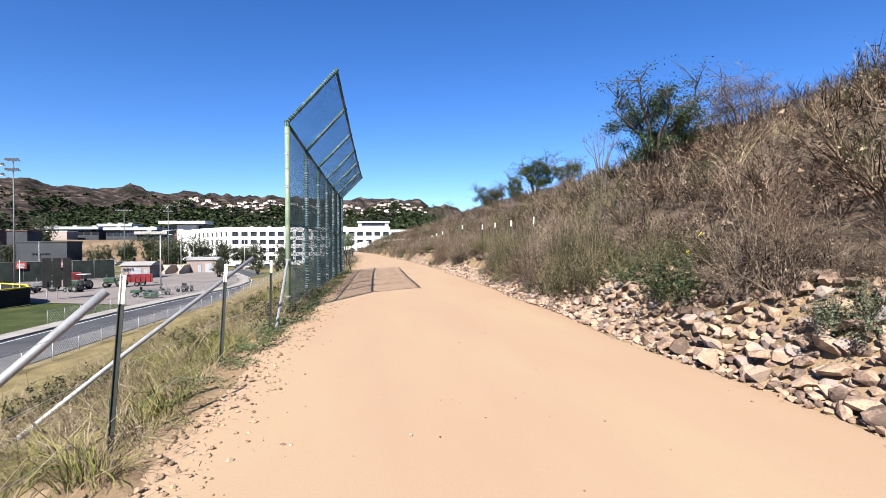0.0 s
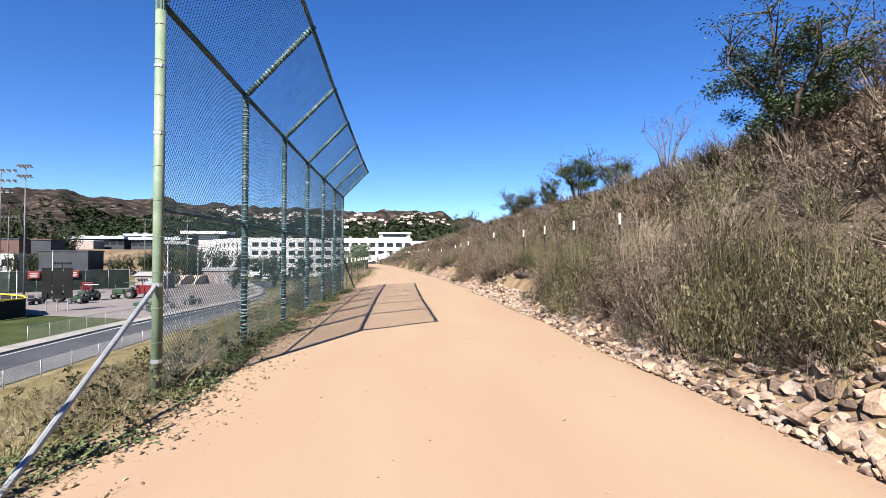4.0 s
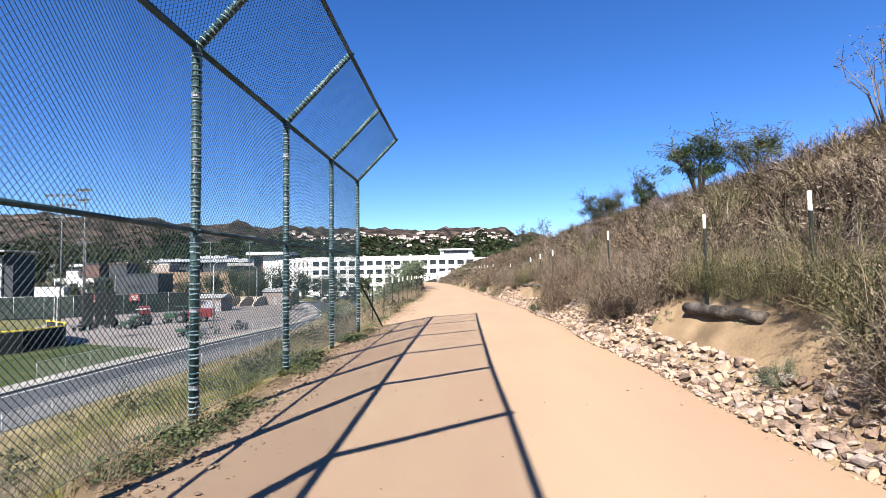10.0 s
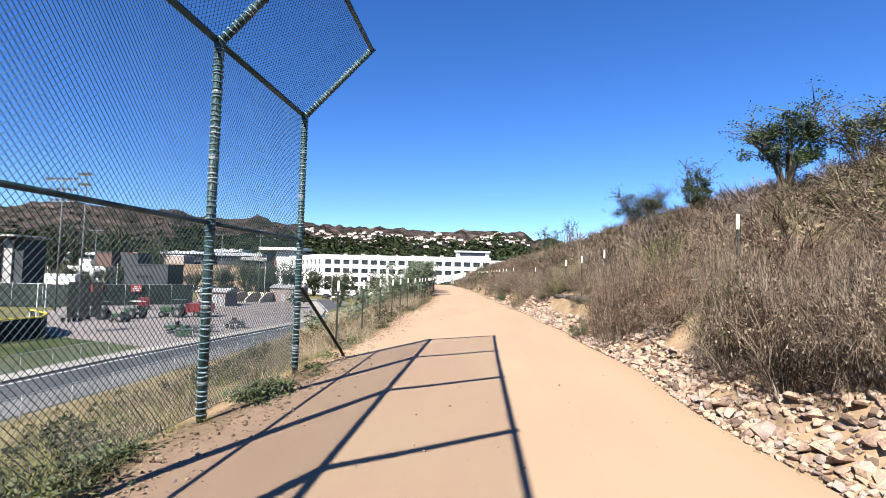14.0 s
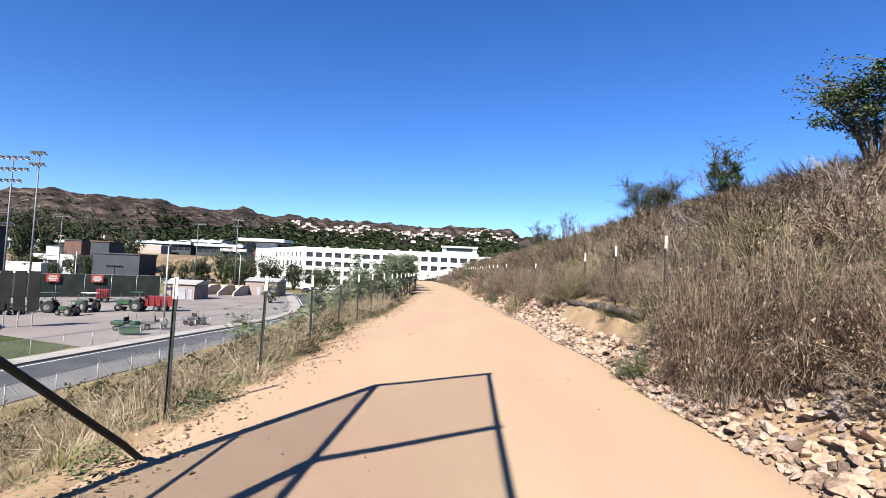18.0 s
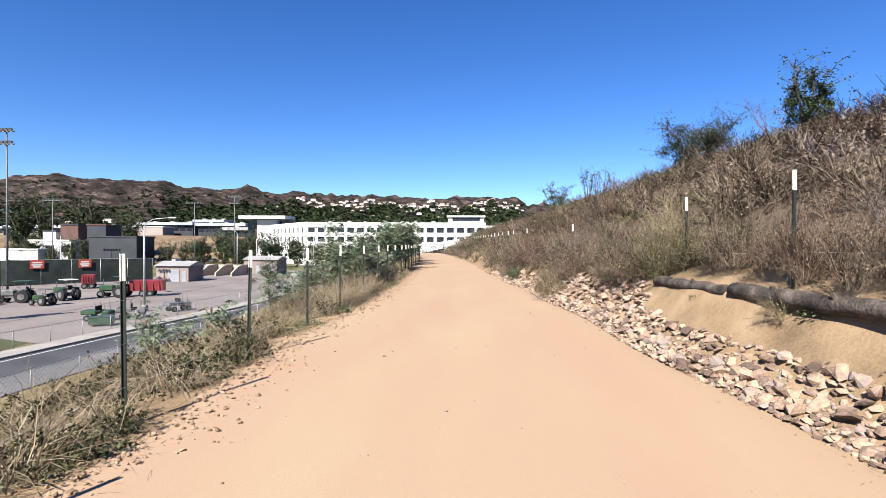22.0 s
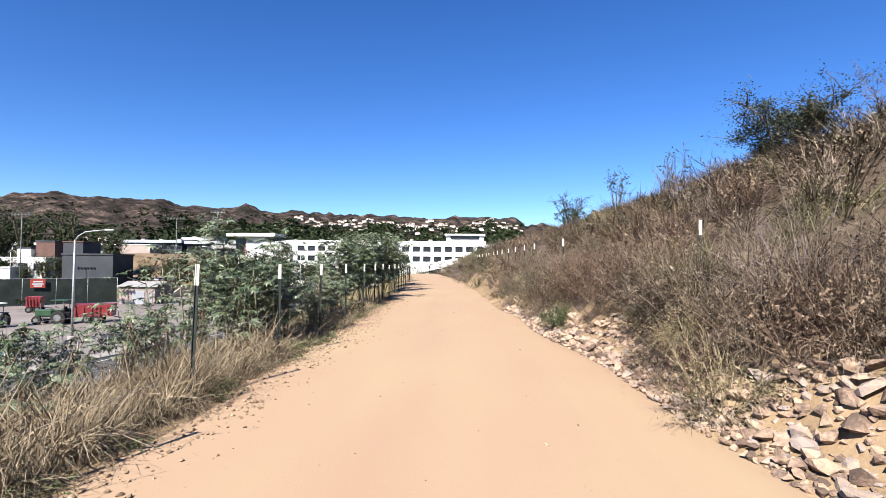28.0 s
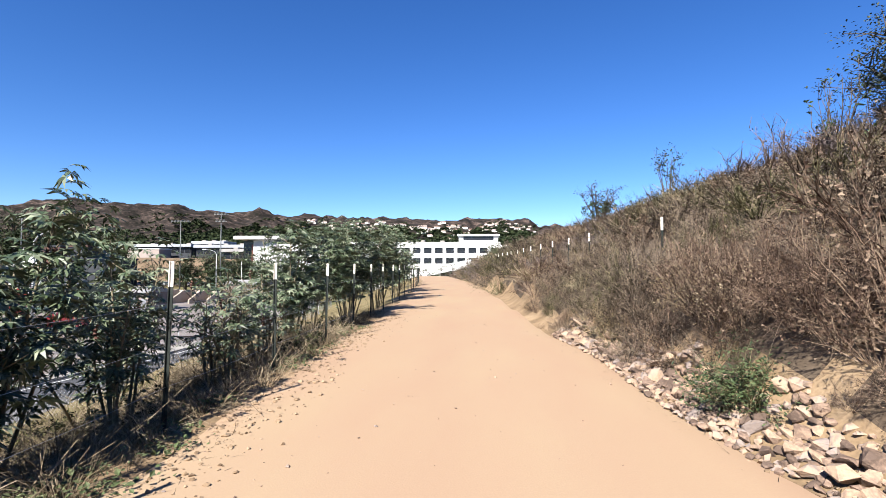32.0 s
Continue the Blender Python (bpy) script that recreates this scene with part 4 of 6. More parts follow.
M_STEM = node_mat("plant_stem", [(0.078, 0.065, 0.039), (0.13, 0.111, 0.072), (0.195, 0.169, 0.117)], 5, 40, 0.8, 0.1)
M_STAR = node_mat("hand_leaf", [(0.024, 0.04, 0.018), (0.055, 0.08, 0.038), (0.15, 0.17, 0.11)], 1.2, 8, 0.5, 0, island=0.5, spec=0.45)
M_SEED = node_mat("seed_pod", [(0.054, 0.027, 0.022), (0.086, 0.043, 0.032), (0.108, 0.059, 0.043)], 9, 60, 0.8, 0)
for x, y, h, w, n in ((-4.5, 56.8, 1.6, 0.9, 45), (-5.6, 50.6, 1.9, 1.4, 90), (-4.10, 51.5, 2.20, 1.6, 170), (-4.55, 52.6, 2.85, 2.2, 340), (-5.55, 51.6, 2.70, 1.8, 130), (-4.35, 54.1, 2.30, 1.5, 120), (-5.45, 55.2, 2.40, 1.8, 120), (-4.05, 55.8, 1.60, 0.9, 60), (-4.15, 57.6, 1.70, 1, 70), (-4.65, 60.1, 2.65, 1.7, 201), (-5.05, 62.4, 3.25, 2.4, 310), (-4.65, 64.9, 3.35, 2.4, 325), (-5.25, 67.4, 3.45, 2.6, 325), (-4.95, 70.4, 3.45, 2.6, 310), (-5.45, 73.4, 3.55, 2.6, 279), (-5.35, 77.4, 3.55, 2.8, 279), (-5.95, 81.4, 3.65, 2.8, 248), (-6.65, 86.4, 3.65, 3, 232), (-7.45, 92.4, 3.30, 3, 140), (-4.70, 46.8, 0.80, 0.8, 40), (-5.20, 43.0, 0.80, 0.9, 40), (-6.50, 49.5, 1.70, 1.5, 90), (-7.50, 44.5, 1.30, 1.5, 80)):
    star_plant(x, y, h, w, n, int(y * 10), 0.17 if y < 60 else 0.215)

# ---- grass and weeds on the left bank ----
def tuft(n, h, r, thick, spread=0.55):
    a = nr.random(n) * 6.28
    st = np.stack([np.cos(a) * r * nr.random(n), np.sin(a) * r * nr.random(n), np.full(n, -0.03)], 1)
    di = np.stack([np.cos(a) * spread, np.sin(a) * spread, np.ones(n)], 1) + nr.normal(0, 0.25, (n, 3))
    v, f, _, _ = strands(st, di, h * (0.5 + 0.7 * nr.random(n)), np.full(n, thick) * (0.6 + 0.7 * nr.random(n)), 3, 1.3, 0.26, 1)
    return v, f


TUFTS = [tuft(52, 0.62, 0.2, 0.0042, 0.75) for _ in range(4)]
LOW = [join(tuft(10, 0.16, 0.12, 0.004, 0.8), leaves(nr.normal(0, 1, (60, 3)) * [0.13, 0.13, 0.03] + [0, 0, 0.05], 0.05, 0.6, 0.4)) for _ in range(3)]
straw, green, weeds = [], [], []
for _ in range(3300):
    y = rng.uniform(-5, 66)
    d = rng.uniform(0.25, 9.5) ** 1.0
    if rng.random() < d / 14:
        continue
    x = left_edge(y) - 0.15 - d
    z = ground_z(x, y)
    patch = noise.noise(Vector((x * 0.3, y * 0.2, 8)))
    s = rng.uniform(0.6, 1.35) * (0.6 if d < 0.55 else 1) * (1.15 if y > 33 else 1)
    row = (x, y, z, rng.uniform(0, 6.28), s, s * rng.uniform(0.7, 1.3), rng.randrange(4))
    (green if patch > (0.2 if y < 30 else 0.5) or (10 < y < 30 and rng.random() < 0.25) else straw).append(row)
for k in range(640):
    y = rng.uniform(-4, 62) if k < 380 else rng.uniform(5, 28)
    x = left_edge(y) - (rng.uniform(0.12, 0.8) if k < 380 else rng.uniform(0.1, 0.6))
    if noise.noise(Vector((0, y * 0.5, 2))) < -0.12:
        continue
    s = rng.uniform(0.5, 1.3)
    weeds.append((x, y, ground_z(x, y) + 0.0, rng.uniform(0, 6.28), s, s, rng.randrange(3)))
for _ in range(70):
    y = rng.uniform(14, 44)
    x, z = on_right(y, rng.uniform(0.7, 2.0))
    s = rng.uniform(0.4, 0.9)
    weeds.append((x, y, z, rng.uniform(0, 6.28), s, s, rng.randrange(3)))
for _ in range(420):                                    # dry grass standing along the wire fence
    y = rng.uniform(31, 62)
    x = left_edge(y) - rng.uniform(0.35, 2.6)
    s = rng.uniform(0.7, 1.3)
    straw.append((x, y, ground_z(x, y), rng.uniform(0, 6.28), s, s * rng.uniform(0.8, 1.4), rng.randrange(4)))
for _ in range(420):                                    # thick grass on the bank before the tall fence
    y = rng.uniform(-3, 13)
    x = left_edge(y) - rng.uniform(0.45, 5.0)
    s = rng.uniform(0.7, 1.2)
    (green if rng.random() < 0.4 else straw).append((x, y, ground_z(x, y), rng.uniform(0, 6.28), s, s * rng.uniform(0.8, 1.3), rng.randrange(4)))
tall = random.Random(77)
for _ in range(380):                                    # tall dry grass before the leafy plants
    y = tall.uniform(44.5, 50.8)
    x = left_edge(y) - tall.uniform(0.55, 2.6)
    s = tall.uniform(0.9, 1.4)
    straw.append((x, y, ground_z(x, y), tall.uniform(0, 6.28), s, s * tall.uniform(1.2, 1.9), tall.randrange(4)))
bank = []
for k in range(430):
    y = rng.uniform(-5, 64) if k < 360 else rng.uniform(33, 43)
    d = rng.uniform(0.15, 5.5)
    if noise.noise(Vector((d * 0.4, y * 0.3, 21))) < -0.1:
        continue
    x = left_edge(y) - 0.2 - d
    s = rng.uniform(0.28, 0.6)
    bank.append((x, y, ground_z(x, y), rng.uniform(0, 6.28), s, s * rng.uniform(0.7, 1.2), rng.randrange(3)))
WEEDY = [brush_variant(20, 0.7, 1.0, 0.009, 3.0, 280, segs=2, sides=1, leaf=0.09) for _ in range(3)]
M_WEED = node_mat("low_weed_leaf", [(0.033, 0.046, 0.016), (0.058, 0.078, 0.029), (0.104, 0.117, 0.052)], 1.5, 12, 0.7, 0, island=0.4)
M_DRYGRASS = node_mat("dry_bank_grass", [(0.07, 0.053, 0.034), (0.142, 0.11, 0.07), (0.245, 0.198, 0.138)], 0.8, 9, 0.85, 0, island=0.5, spec=0.15)
M_BANKWEED = node_mat("bank_weed_leaf", [(0.014, 0.016, 0.007), (0.03, 0.032, 0.014), (0.065, 0.062, 0.031)], 1.2, 8, 0.85, 0, island=0.5, spec=0.15)
M_YGRASS = node_mat("yellow_green_grass", [(0.059, 0.065, 0.016), (0.108, 0.108, 0.032), (0.173, 0.157, 0.059)], 0.8, 9, 0.85, 0, island=0.4, spec=0.15)
for nm, rows, var, mat, lab in (("dry_grass", straw, TUFTS, M_DRYGRASS, "dry straw-coloured grass on the bank below the fence"), ("green_grass", green, TUFTS, M_YGRASS, "yellow-green grass on the bank below the fence"), ("weeds", weeds, LOW, M_WEED, "low green weeds along the path's edge"), ("bank_weeds", bank, WEEDY, M_BANKWEED, "dull olive-green weeds among the dry grass of the bank")):
    v, f = scatter(var, rows)
    tagged(part(nm, np_mesh(nm, v, f, mat), None), lab, "grass", kind="stuff")


# ---- rock border ----
def rock_mesh(seed):
    r = random.Random(seed)
    bm = bmesh.new()
    sx, sy, sz = r.uniform(0.75, 1.3), r.uniform(0.6, 1.0), r.uniform(0.4, 0.75)
    for _ in range(15):
        p = Vector((r.gauss(0, 1), r.gauss(0, 1), r.gauss(0, 1))).normalized() * r.uniform(0.8, 1.05)
        bm.verts.new((p.x * sx / 2, p.y * sy / 2, p.z * sz / 2))
    hull = bmesh.ops.convex_hull(bm, input=bm.verts)
    bmesh.ops.delete(bm, geom=[e for e in hull["geom_interior"] if isinstance(e, bmesh.types.BMVert)], context="VERTS")
    me = bpy.data.meshes.new("rock")
    bm.to_mesh(me)
    bm.free()
    me.materials.append(M_ROCK)
    return me


ROCKS = [rock_mesh(i) for i in range(14)]
border = thing("rock_border", pose(0, 0, 0), "border of tan, pink and grey broken stones at the foot of the slope", "rocks", kind="structure")
rock_rows = []
grid = {}
for n_try in range(52000):
    y = rng.uniform(-3, 60)
    wide = min(1.25, toe(y) + 0.4) if y < 12 else 0.56 if toe(y) > 0.95 else min(0.9, toe(y) + 0.25)
    d = rng.uniform(-0.05, max(0.5, wide))
    big = 1 - n_try / 52000
    size = rng.uniform(0.085, 0.13 + 0.19 * big) * (1.25 if y < 9 else 0.9)
    if d < 0.05 and size > 0.15:
        continue
    x = right_edge(y) + d
    if d > 0.75 and noise.noise(Vector((x * 0.5, y * 0.35, 12))) > 0.16 + (0.4 if y < 14 or 44 < y < 54 else 0):
        continue
    key = (int(x / 0.4), int(y / 0.4))
    if any((x - a) ** 2 + (y - b) ** 2 < (0.215 * (size + c)) ** 2 for i in (-1, 0, 1) for j in (-1, 0, 1) for a, b, c in grid.get((key[0] + i, key[1] + j), ())):
        continue
    grid.setdefault(key, []).append((x, y, size))
    rock_rows.append((x, y, max(0.0, ground_z(x, y)) + size * rng.uniform(0.05, 0.32), size))
rock_rows.sort(key=lambda r: -r[3])
rest_v, rest_f, rest_n = [], [], 0
tri = []
for me in ROCKS:
    vv = np.array([v.co[:] for v in me.vertices])
    tri.append((vv, np.array([p.vertices[:] for p in me.polygons])))
for i, (x, y, z, s) in enumerate(rock_rows):
    k = rng.randrange(len(ROCKS))
    m = pose(x, y, z, rng.uniform(-32, 32), rng.uniform(-32, 32), rng.uniform(0, 360)) @ Matrix.Scale(s, 4)
    if i < 300:
        ob = new("rock", ROCKS[k])
        ob.parent = border
        ob.matrix_basis = m
    else:
        vv, ff = tri[k]
        mm = np.array(m)
        rest_v.append(vv @ mm[:3, :3].T + mm[:3, 3])
        rest_f.append(ff + rest_n)
        rest_n += len(vv)
small = part("small_rocks", np_mesh("small_rocks", np.concatenate(rest_v), np.concatenate(rest_f), M_ROCKS), None, border)
tagged(small, "smaller broken stones", kind="stuff")

# pebbles lying on the path
peb_v, peb_f, n0 = [], [], 0
for _ in range(1300):
    y = rng.uniform(-2, 70)
    x = rng.uniform(left_edge(y) - 0.2, right_edge(y) + 0.1)
    if rng.random() < 0.45:
        x = left_edge(y) + rng.uniform(-0.25, 0.9)
    vv, ff = tri[rng.randrange(14)]
    s = rng.choice((0.012, 0.015, 0.02, 0.03)) if rng.random() < 0.93 else 0.05
    mm = np.array(pose(x, y, 0.02 + s * 0.1, 0, 0, rng.uniform(0, 360)) @ Matrix.Scale(s, 4))
    peb_v.append(vv @ mm[:3, :3].T + mm[:3, 3])
    peb_f.append(ff + n0)
    n0 += len(vv)
tagged(part("pebbles", np_mesh("pebbles", np.concatenate(peb_v), np.concatenate(peb_f), M_ROCKS), None), "small loose pebbles scattered on the dirt path", "pebbles", kind="stuff")


# clods of dry earth and gravel along the verges
M_CLOD = node_mat("dry_earth_clod", [(0.13, 0.09, 0.058), (0.2, 0.14, 0.09), (0.27, 0.2, 0.135)], 4, 40, 0.95, 0.3, island=0.5, spec=0.1)
clod_v, clod_f, n0 = [], [], 0
for k in range(8500):
    y = rng.uniform(-3, 64)
    vv, ff = tri[rng.randrange(14)]
    s = rng.choice((0.018, 0.024, 0.032, 0.045, 0.065)) * rng.uniform(0.7, 1.3)
    x = left_edge(y) + rng.gauss(0.0, 0.27) if k % 4 else right_edge(y) + rng.gauss(0.05, 0.13)
    lie = max(ground_z(x, y), 0.02 - 0.09 * (1 - smooth(0, 0.45, x - left_edge(y) + 0.45)) if k % 4 else -0.01)
    mm = np.array(pose(x, y, lie + s * 0.14, rng.uniform(-20, 20), 0, rng.uniform(0, 360)) @ Matrix.Scale(s, 4))
    clod_v.append(vv @ mm[:3, :3].T + mm[:3, 3])
    clod_f.append(ff + n0)
    n0 += len(vv)
tagged(part("earth_clods", np_mesh("earth_clods", np.concatenate(clod_v), np.concatenate(clod_f), M_CLOD), None), "dry earth clods and gravel along the path's verges", "gravel", kind="stuff")


# ---- dry twigs and leaf bits strewn along the verges ----
n = 4200
ty = nr.uniform(-3, 62, n)
side = nr.random(n) < 0.75
tx = np.array([left_edge(y) + nr.normal(-0.05, 0.22) if s else right_edge(y) + nr.normal(0.0, 0.16) for y, s in zip(ty, side)])
tz = np.array([max(0.022, ground_z(x, y) + 0.012) for x, y in zip(tx, ty)])
td = nr.normal(0, 1, (n, 3)) * [1, 1, 0.12]
v, f, _, _ = strands(np.stack([tx, ty, tz], 1), td, 0.04 + 0.16 * nr.random(n) ** 2, np.full(n, 0.0028), 2, 0.0, 0.25, 1)
tagged(part("verge_litter", np_mesh("verge_litter", v, f, M_BRUSH), None), "dry twigs and straw bits strewn along the path's verges", "litter", kind="stuff")


# ---- logs lying on the bank ----
def log(a, b, r, label):
    a, b = Vector(a), Vector(b)
    ob = thing("log", Matrix.Translation(a), label, "log", "logs on the bank")
    d = b - a
    n = 9
    g = Geo()
    pts = [d * i / n + Vector((0.025 * math.sin(i * 1.3), 0.02 * math.cos(i * 1.9), 0.012 * math.sin(i * 2.1))) for i in range(n + 1)]
    g.tube(pts, [r * (1 + 0.05 * math.sin(i * 2.2)) * (1 - 0.2 * i / n) for i in range(n + 1)], 14)
    part("trunk", g, M_LOG, ob, "weathered grey bark", smooth=True)
    for k in (0.3, 0.62):
        p = d * k
        part("knot", Geo().tube([p, p + Vector((-0.6 * r, 0.2 * r, 1.1 * r))], [r * 0.4, r * 0.22], 8), M_LOG, ob)


M_LOG = node_mat("weathered_bark", [(0.012, 0.01, 0.009), (0.045, 0.036, 0.03), (0.12, 0.1, 0.085)], 4, 30, 0.95, 0.8)
log((4.83, 22.6, 1.0), (4.93, 20.4, 1.02), 0.105, "fallen weathered grey log on the sandy bank")
log((4.95, 18.9, 0.98), (4.92, 17.5, 0.98), 0.1, "fallen weathered grey log half hidden by brush")
log((4.12, 41.9, 0.98), (4.28, 39.6, 1.02), 0.1, "fallen weathered grey log above the rock border")
log((4.3, 39.4, 1.02), (4.52, 36.4, 1.06), 0.12, "thick fallen weathered grey log above the rock border")

bottle = thing("bottle", pose(4.6, 18.9, 0.42, 0, 78, 30), "crushed clear plastic bottle lying on the rocks", "bottle")
M_CLEAR = bpy.data.materials.new("clear_plastic")
M_CLEAR.use_nodes = True
M_CLEAR.node_tree.nodes["Principled BSDF"].inputs["Transmission Weight"].default_value = 0.7
M_CLEAR.node_tree.nodes["Principled BSDF"].inputs["Roughness"].default_value = 0.15
M_CLEAR.node_tree.nodes["Principled BSDF"].inputs["Base Color"].default_value = (0.75, 0.82, 0.9, 1)
part("body", Geo().tube([(0, 0, 0), (0, 0, 0.02), (0, 0, 0.07), (0.004, 0, 0.11), (0, 0, 0.15), (0, 0, 0.18), (0, 0, 0.2)], [0.028, 0.033, 0.032, 0.026, 0.032, 0.02, 0.012], 14), M_CLEAR, bottle, smooth=True)
part("cap", Geo().tube([(0, 0, 0.2), (0, 0, 0.222)], 0.015, 12), node_mat("orange_cap", [(0.324, 0.108, 0.022), (0.378, 0.14, 0.027)], 9, 60, 0.5, 0), bottle, "orange screw cap")

# ---- the valley: hills, houses, trees far off ----
RIDGE = [(-3400, 300), (-2290, 302), (-2000, 339), (-1860, 300), (-1520, 297), (-1330, 265), (-1160, 246), (-1056, 266), (-894, 230), (-841, 251), (-700, 226), (-600, 234), (-522, 214), (-470, 232), (-235, 208), (47, 222), (194, 213), (230, 186), (420, 170), (1500, 180)]


def hill_z(x, y):
    k = x * 2300 / y
    s = max(0.0, min(1.15, (y - 620) / (2300 - 620)))
    top = lerp(RIDGE, k) + 14 * noise.noise(Vector((k * 0.012, 4, 0))) + 7 * noise.noise(Vector((k * 0.04, 9, 0)))
    shape = s ** 1.35 if s < 0.62 else 0.62 ** 1.35 + (1 - 0.62 ** 1.35) * ((s - 0.62) / 0.38) ** 0.8
    if s > 1:
        shape = 1 - (s - 1) * 3
    gully = 26 * smooth(0.3, 0.7, s) * noise.noise(Vector((x * 0.011, y * 0.0022, 41))) + 26 * s * (1 - 0.45 * s) * noise.noise(Vector((x * 0.006, y * 0.004, 2))) + 13 * s * noise.noise(Vector((x * 0.02, y * 0.015, 7)))
    crag = 0
    if s > 0.45:
        ridge = 1 - abs(noise.noise(Vector((x * 0.009, y * 0.006, 31)))) * 2
        crag = smooth(0.45, 0.8, s) * (9 * max(0, ridge) ** 2 + 3.5 * max(0, noise.noise(Vector((x * 0.022, y * 0.02, 11)))) + 2.5 * noise.noise(Vector((x * 0.07, y * 0.05, 17)))) - 3
    return -7 + top * shape + gully * (1 if s < 0.97 else 0.3) + crag * (1 if s < 0.97 else 0.5)


hx = steps((-3600, -2600, 60), (-2600, 900, 10), (900, 1600, 60))
hy = steps((620, 1200, 40), (1200, 2560, 20))
M_HILL2 = node_mat("far_hill_rock_and_scrub", [(0.009, 0.009, 0.007), (0.018, 0.015, 0.013), (0.036, 0.028, 0.024), (0.105, 0.076, 0.064)], 0.02, 0.12, 0.95, 0, spec=0.05, fine_mix=0.7)
tagged(part("far_hills", land("far_hills", hx, hy, hill_z, [M_HILL2]), None), "distant brown rocky hills under clear sky", "hills", kind="structure")


def far_tree_variant(n=70, leaf=0.25):
    a = nr.normal(0, 1, (n, 3))
    a /= np.linalg.norm(a, axis=1, keepdims=True)
    lump = 0.65 + 0.35 * np.sin(a[:, :1] * 3.1 + a[:, 1:2] * 2.3)
    p = a * lump * [0.5, 0.5, 0.5] * (0.55 + 0.45 * nr.random((n, 1))) + [0, 0, 0.62]
    v, f = leaves(p, leaf, 0.8, 0.8)
    t, tf, _, _ = strands(np.array([[0, 0, -0.1]]), np.array([[0.05, 0, 1.0]]), np.array([0.7]), np.array([0.05]), 2, 0, 0, 3)
    return join((t, tf), (v, f))


FT = [far_tree_variant() for _ in range(4)] + [far_tree_variant(26, 0.4) for _ in range(4)]
rows = []
for k in range(2600):
    y = rng.uniform(330, 1250) if k % 3 else rng.uniform(380, 1150)
    x = y * (rng.uniform(-1.35, 0.16) if k % 3 else rng.uniform(-0.5, 0.14))
    s = rng.uniform(7, 13) * (1 + y / 2600)
    z = hill_z(x, y) if y > 620 else BASE
    rows.append((x, y, z, rng.uniform(0, 6.28), s * rng.uniform(0.9, 1.5), s, rng.randrange(4) + (4 if y > 800 else 0)))
for _ in range(2400):
    y = rng.uniform(750, 1640)
    x = y * rng.uniform(-0.62, 0.13)
    s = rng.uniform(9, 14)
    rows.append((x, y, hill_z(x, y), rng.uniform(0, 6.28), s * 1.7, s, 4 + rng.randrange(4)))
for k in range(1700):
    y = 1250 + 620 * rng.random() ** 1.6
    x = y * rng.uniform(-1.2, 0.12)
    if noise.noise(Vector((x * 0.004, y * 0.004, 3))) < -0.12:
        continue
    s = rng.uniform(7, 12)
    rows.append((x, y, hill_z(x, y), rng.uniform(0, 6.28), s * 1.6, s * 0.8, 4 + rng.randrange(4)))
v, f = scatter(FT, rows)
tagged(part("far_woods", np_mesh("far_woods", v, f, M_FARTREE), None), "dark green trees over the valley and the lower hills", "trees", kind="stuff")

M_HOUSE = node_mat("house_plaster", [(0.49, 0.446, 0.389), (0.562, 0.533, 0.497), (0.605, 0.59, 0.576)], 0.004, 0.05, 0.9, 0, island=-0.5)
M_TILEROOF = node_mat("tile_roof", [(0.14, 0.084, 0.063), (0.21, 0.14, 0.108), (0.266, 0.217, 0.189)], 0.004, 0.3, 0.9, 0, island=-0.5)
HW = Geo().box((0, 0, 3.0), (16, 11, 8.0)).mesh("wall", M_HOUSE)
hr = Geo()
hr.add([(-9, -6.5, 6.8), (9, -6.5, 6.8), (9, 6.5, 6.8), (-9, 6.5, 6.8), (-6, 0, 10.2), (6, 0, 10.2)], [(0, 1, 5, 4), (1, 2, 5), (2, 3, 4, 5), (3, 0, 4), (3, 2, 1, 0)])
HR = hr.mesh("roof", M_TILEROOF)
hw = Geo().box((0, 0, 0), (2.2, 0.3, 1.8)).mesh("window", M_DARKGLASS)
house_n = 0
for row_y, count, lo, hi in ((1050, 18, -1.15, -0.5), (1400, 34, -0.47, 0.09), (1560, 44, -0.42, 0.09), (1660, 64, -0.42, 0.1), (1730, 60, -0.38, 0.1), (1790, 34, -0.3, 0.08), (900, 14, -1.2, -0.3), (760, 8, -0.9, -0.2)):
    for i in range(count):
        y = row_y + rng.uniform(-45, 45)
        x = y * (lo + (hi - lo) * (i + rng.uniform(-0.4, 0.4)) / count)
        h = thing("house", pose(x, y, hill_z(x, y) + 0.6, 0, 0, rng.uniform(-40, 40)), "pale plastered hillside house with a tiled roof", "house", "houses on the far hillside")
        s = rng.uniform(0.45, 0.85)
        h.scale = (s * rng.uniform(0.9, 1.5), s, s)
        part("wall", HW, None, h)
        part("roof", HR, None, h)
        for wx in (-4.5, 0, 4.5):
            part("window", hw, None, h, at=pose(wx, -5.55, 4.2))

# ---- the white building with window bands ----
def punched_wall(g, width, zs, z0, z1, bay, open_w, open_h, thick=0.6):
    """A wall along x with rows of openings: bands between the rows and piers between the openings."""
    last = z0
    for zc in zs:
        g.box((width / 2, 0, (last + zc - open_h / 2) / 2), (width, thick, zc - open_h / 2 - last))
        n = int(width / bay)
        side = (width - n * bay + bay - open_w) / 2
        xs = [side + k * bay for k in range(n)]
        edges = [0] + [e for x in xs for e in (x, x + open_w)] + [width]
        for a, b in zip(edges[::2], edges[1::2]):
            if b - a > 0.01:
                g.box(((a + b) / 2, 0, zc), (b - a, thick, open_h))
        last = zc + open_h / 2
    g.box((width / 2, 0, (last + z1) / 2), (width, thick, z1 - last))


white = thing("office_building", pose(0, 0, 0), "long white office building with rows of dark windows", "building")


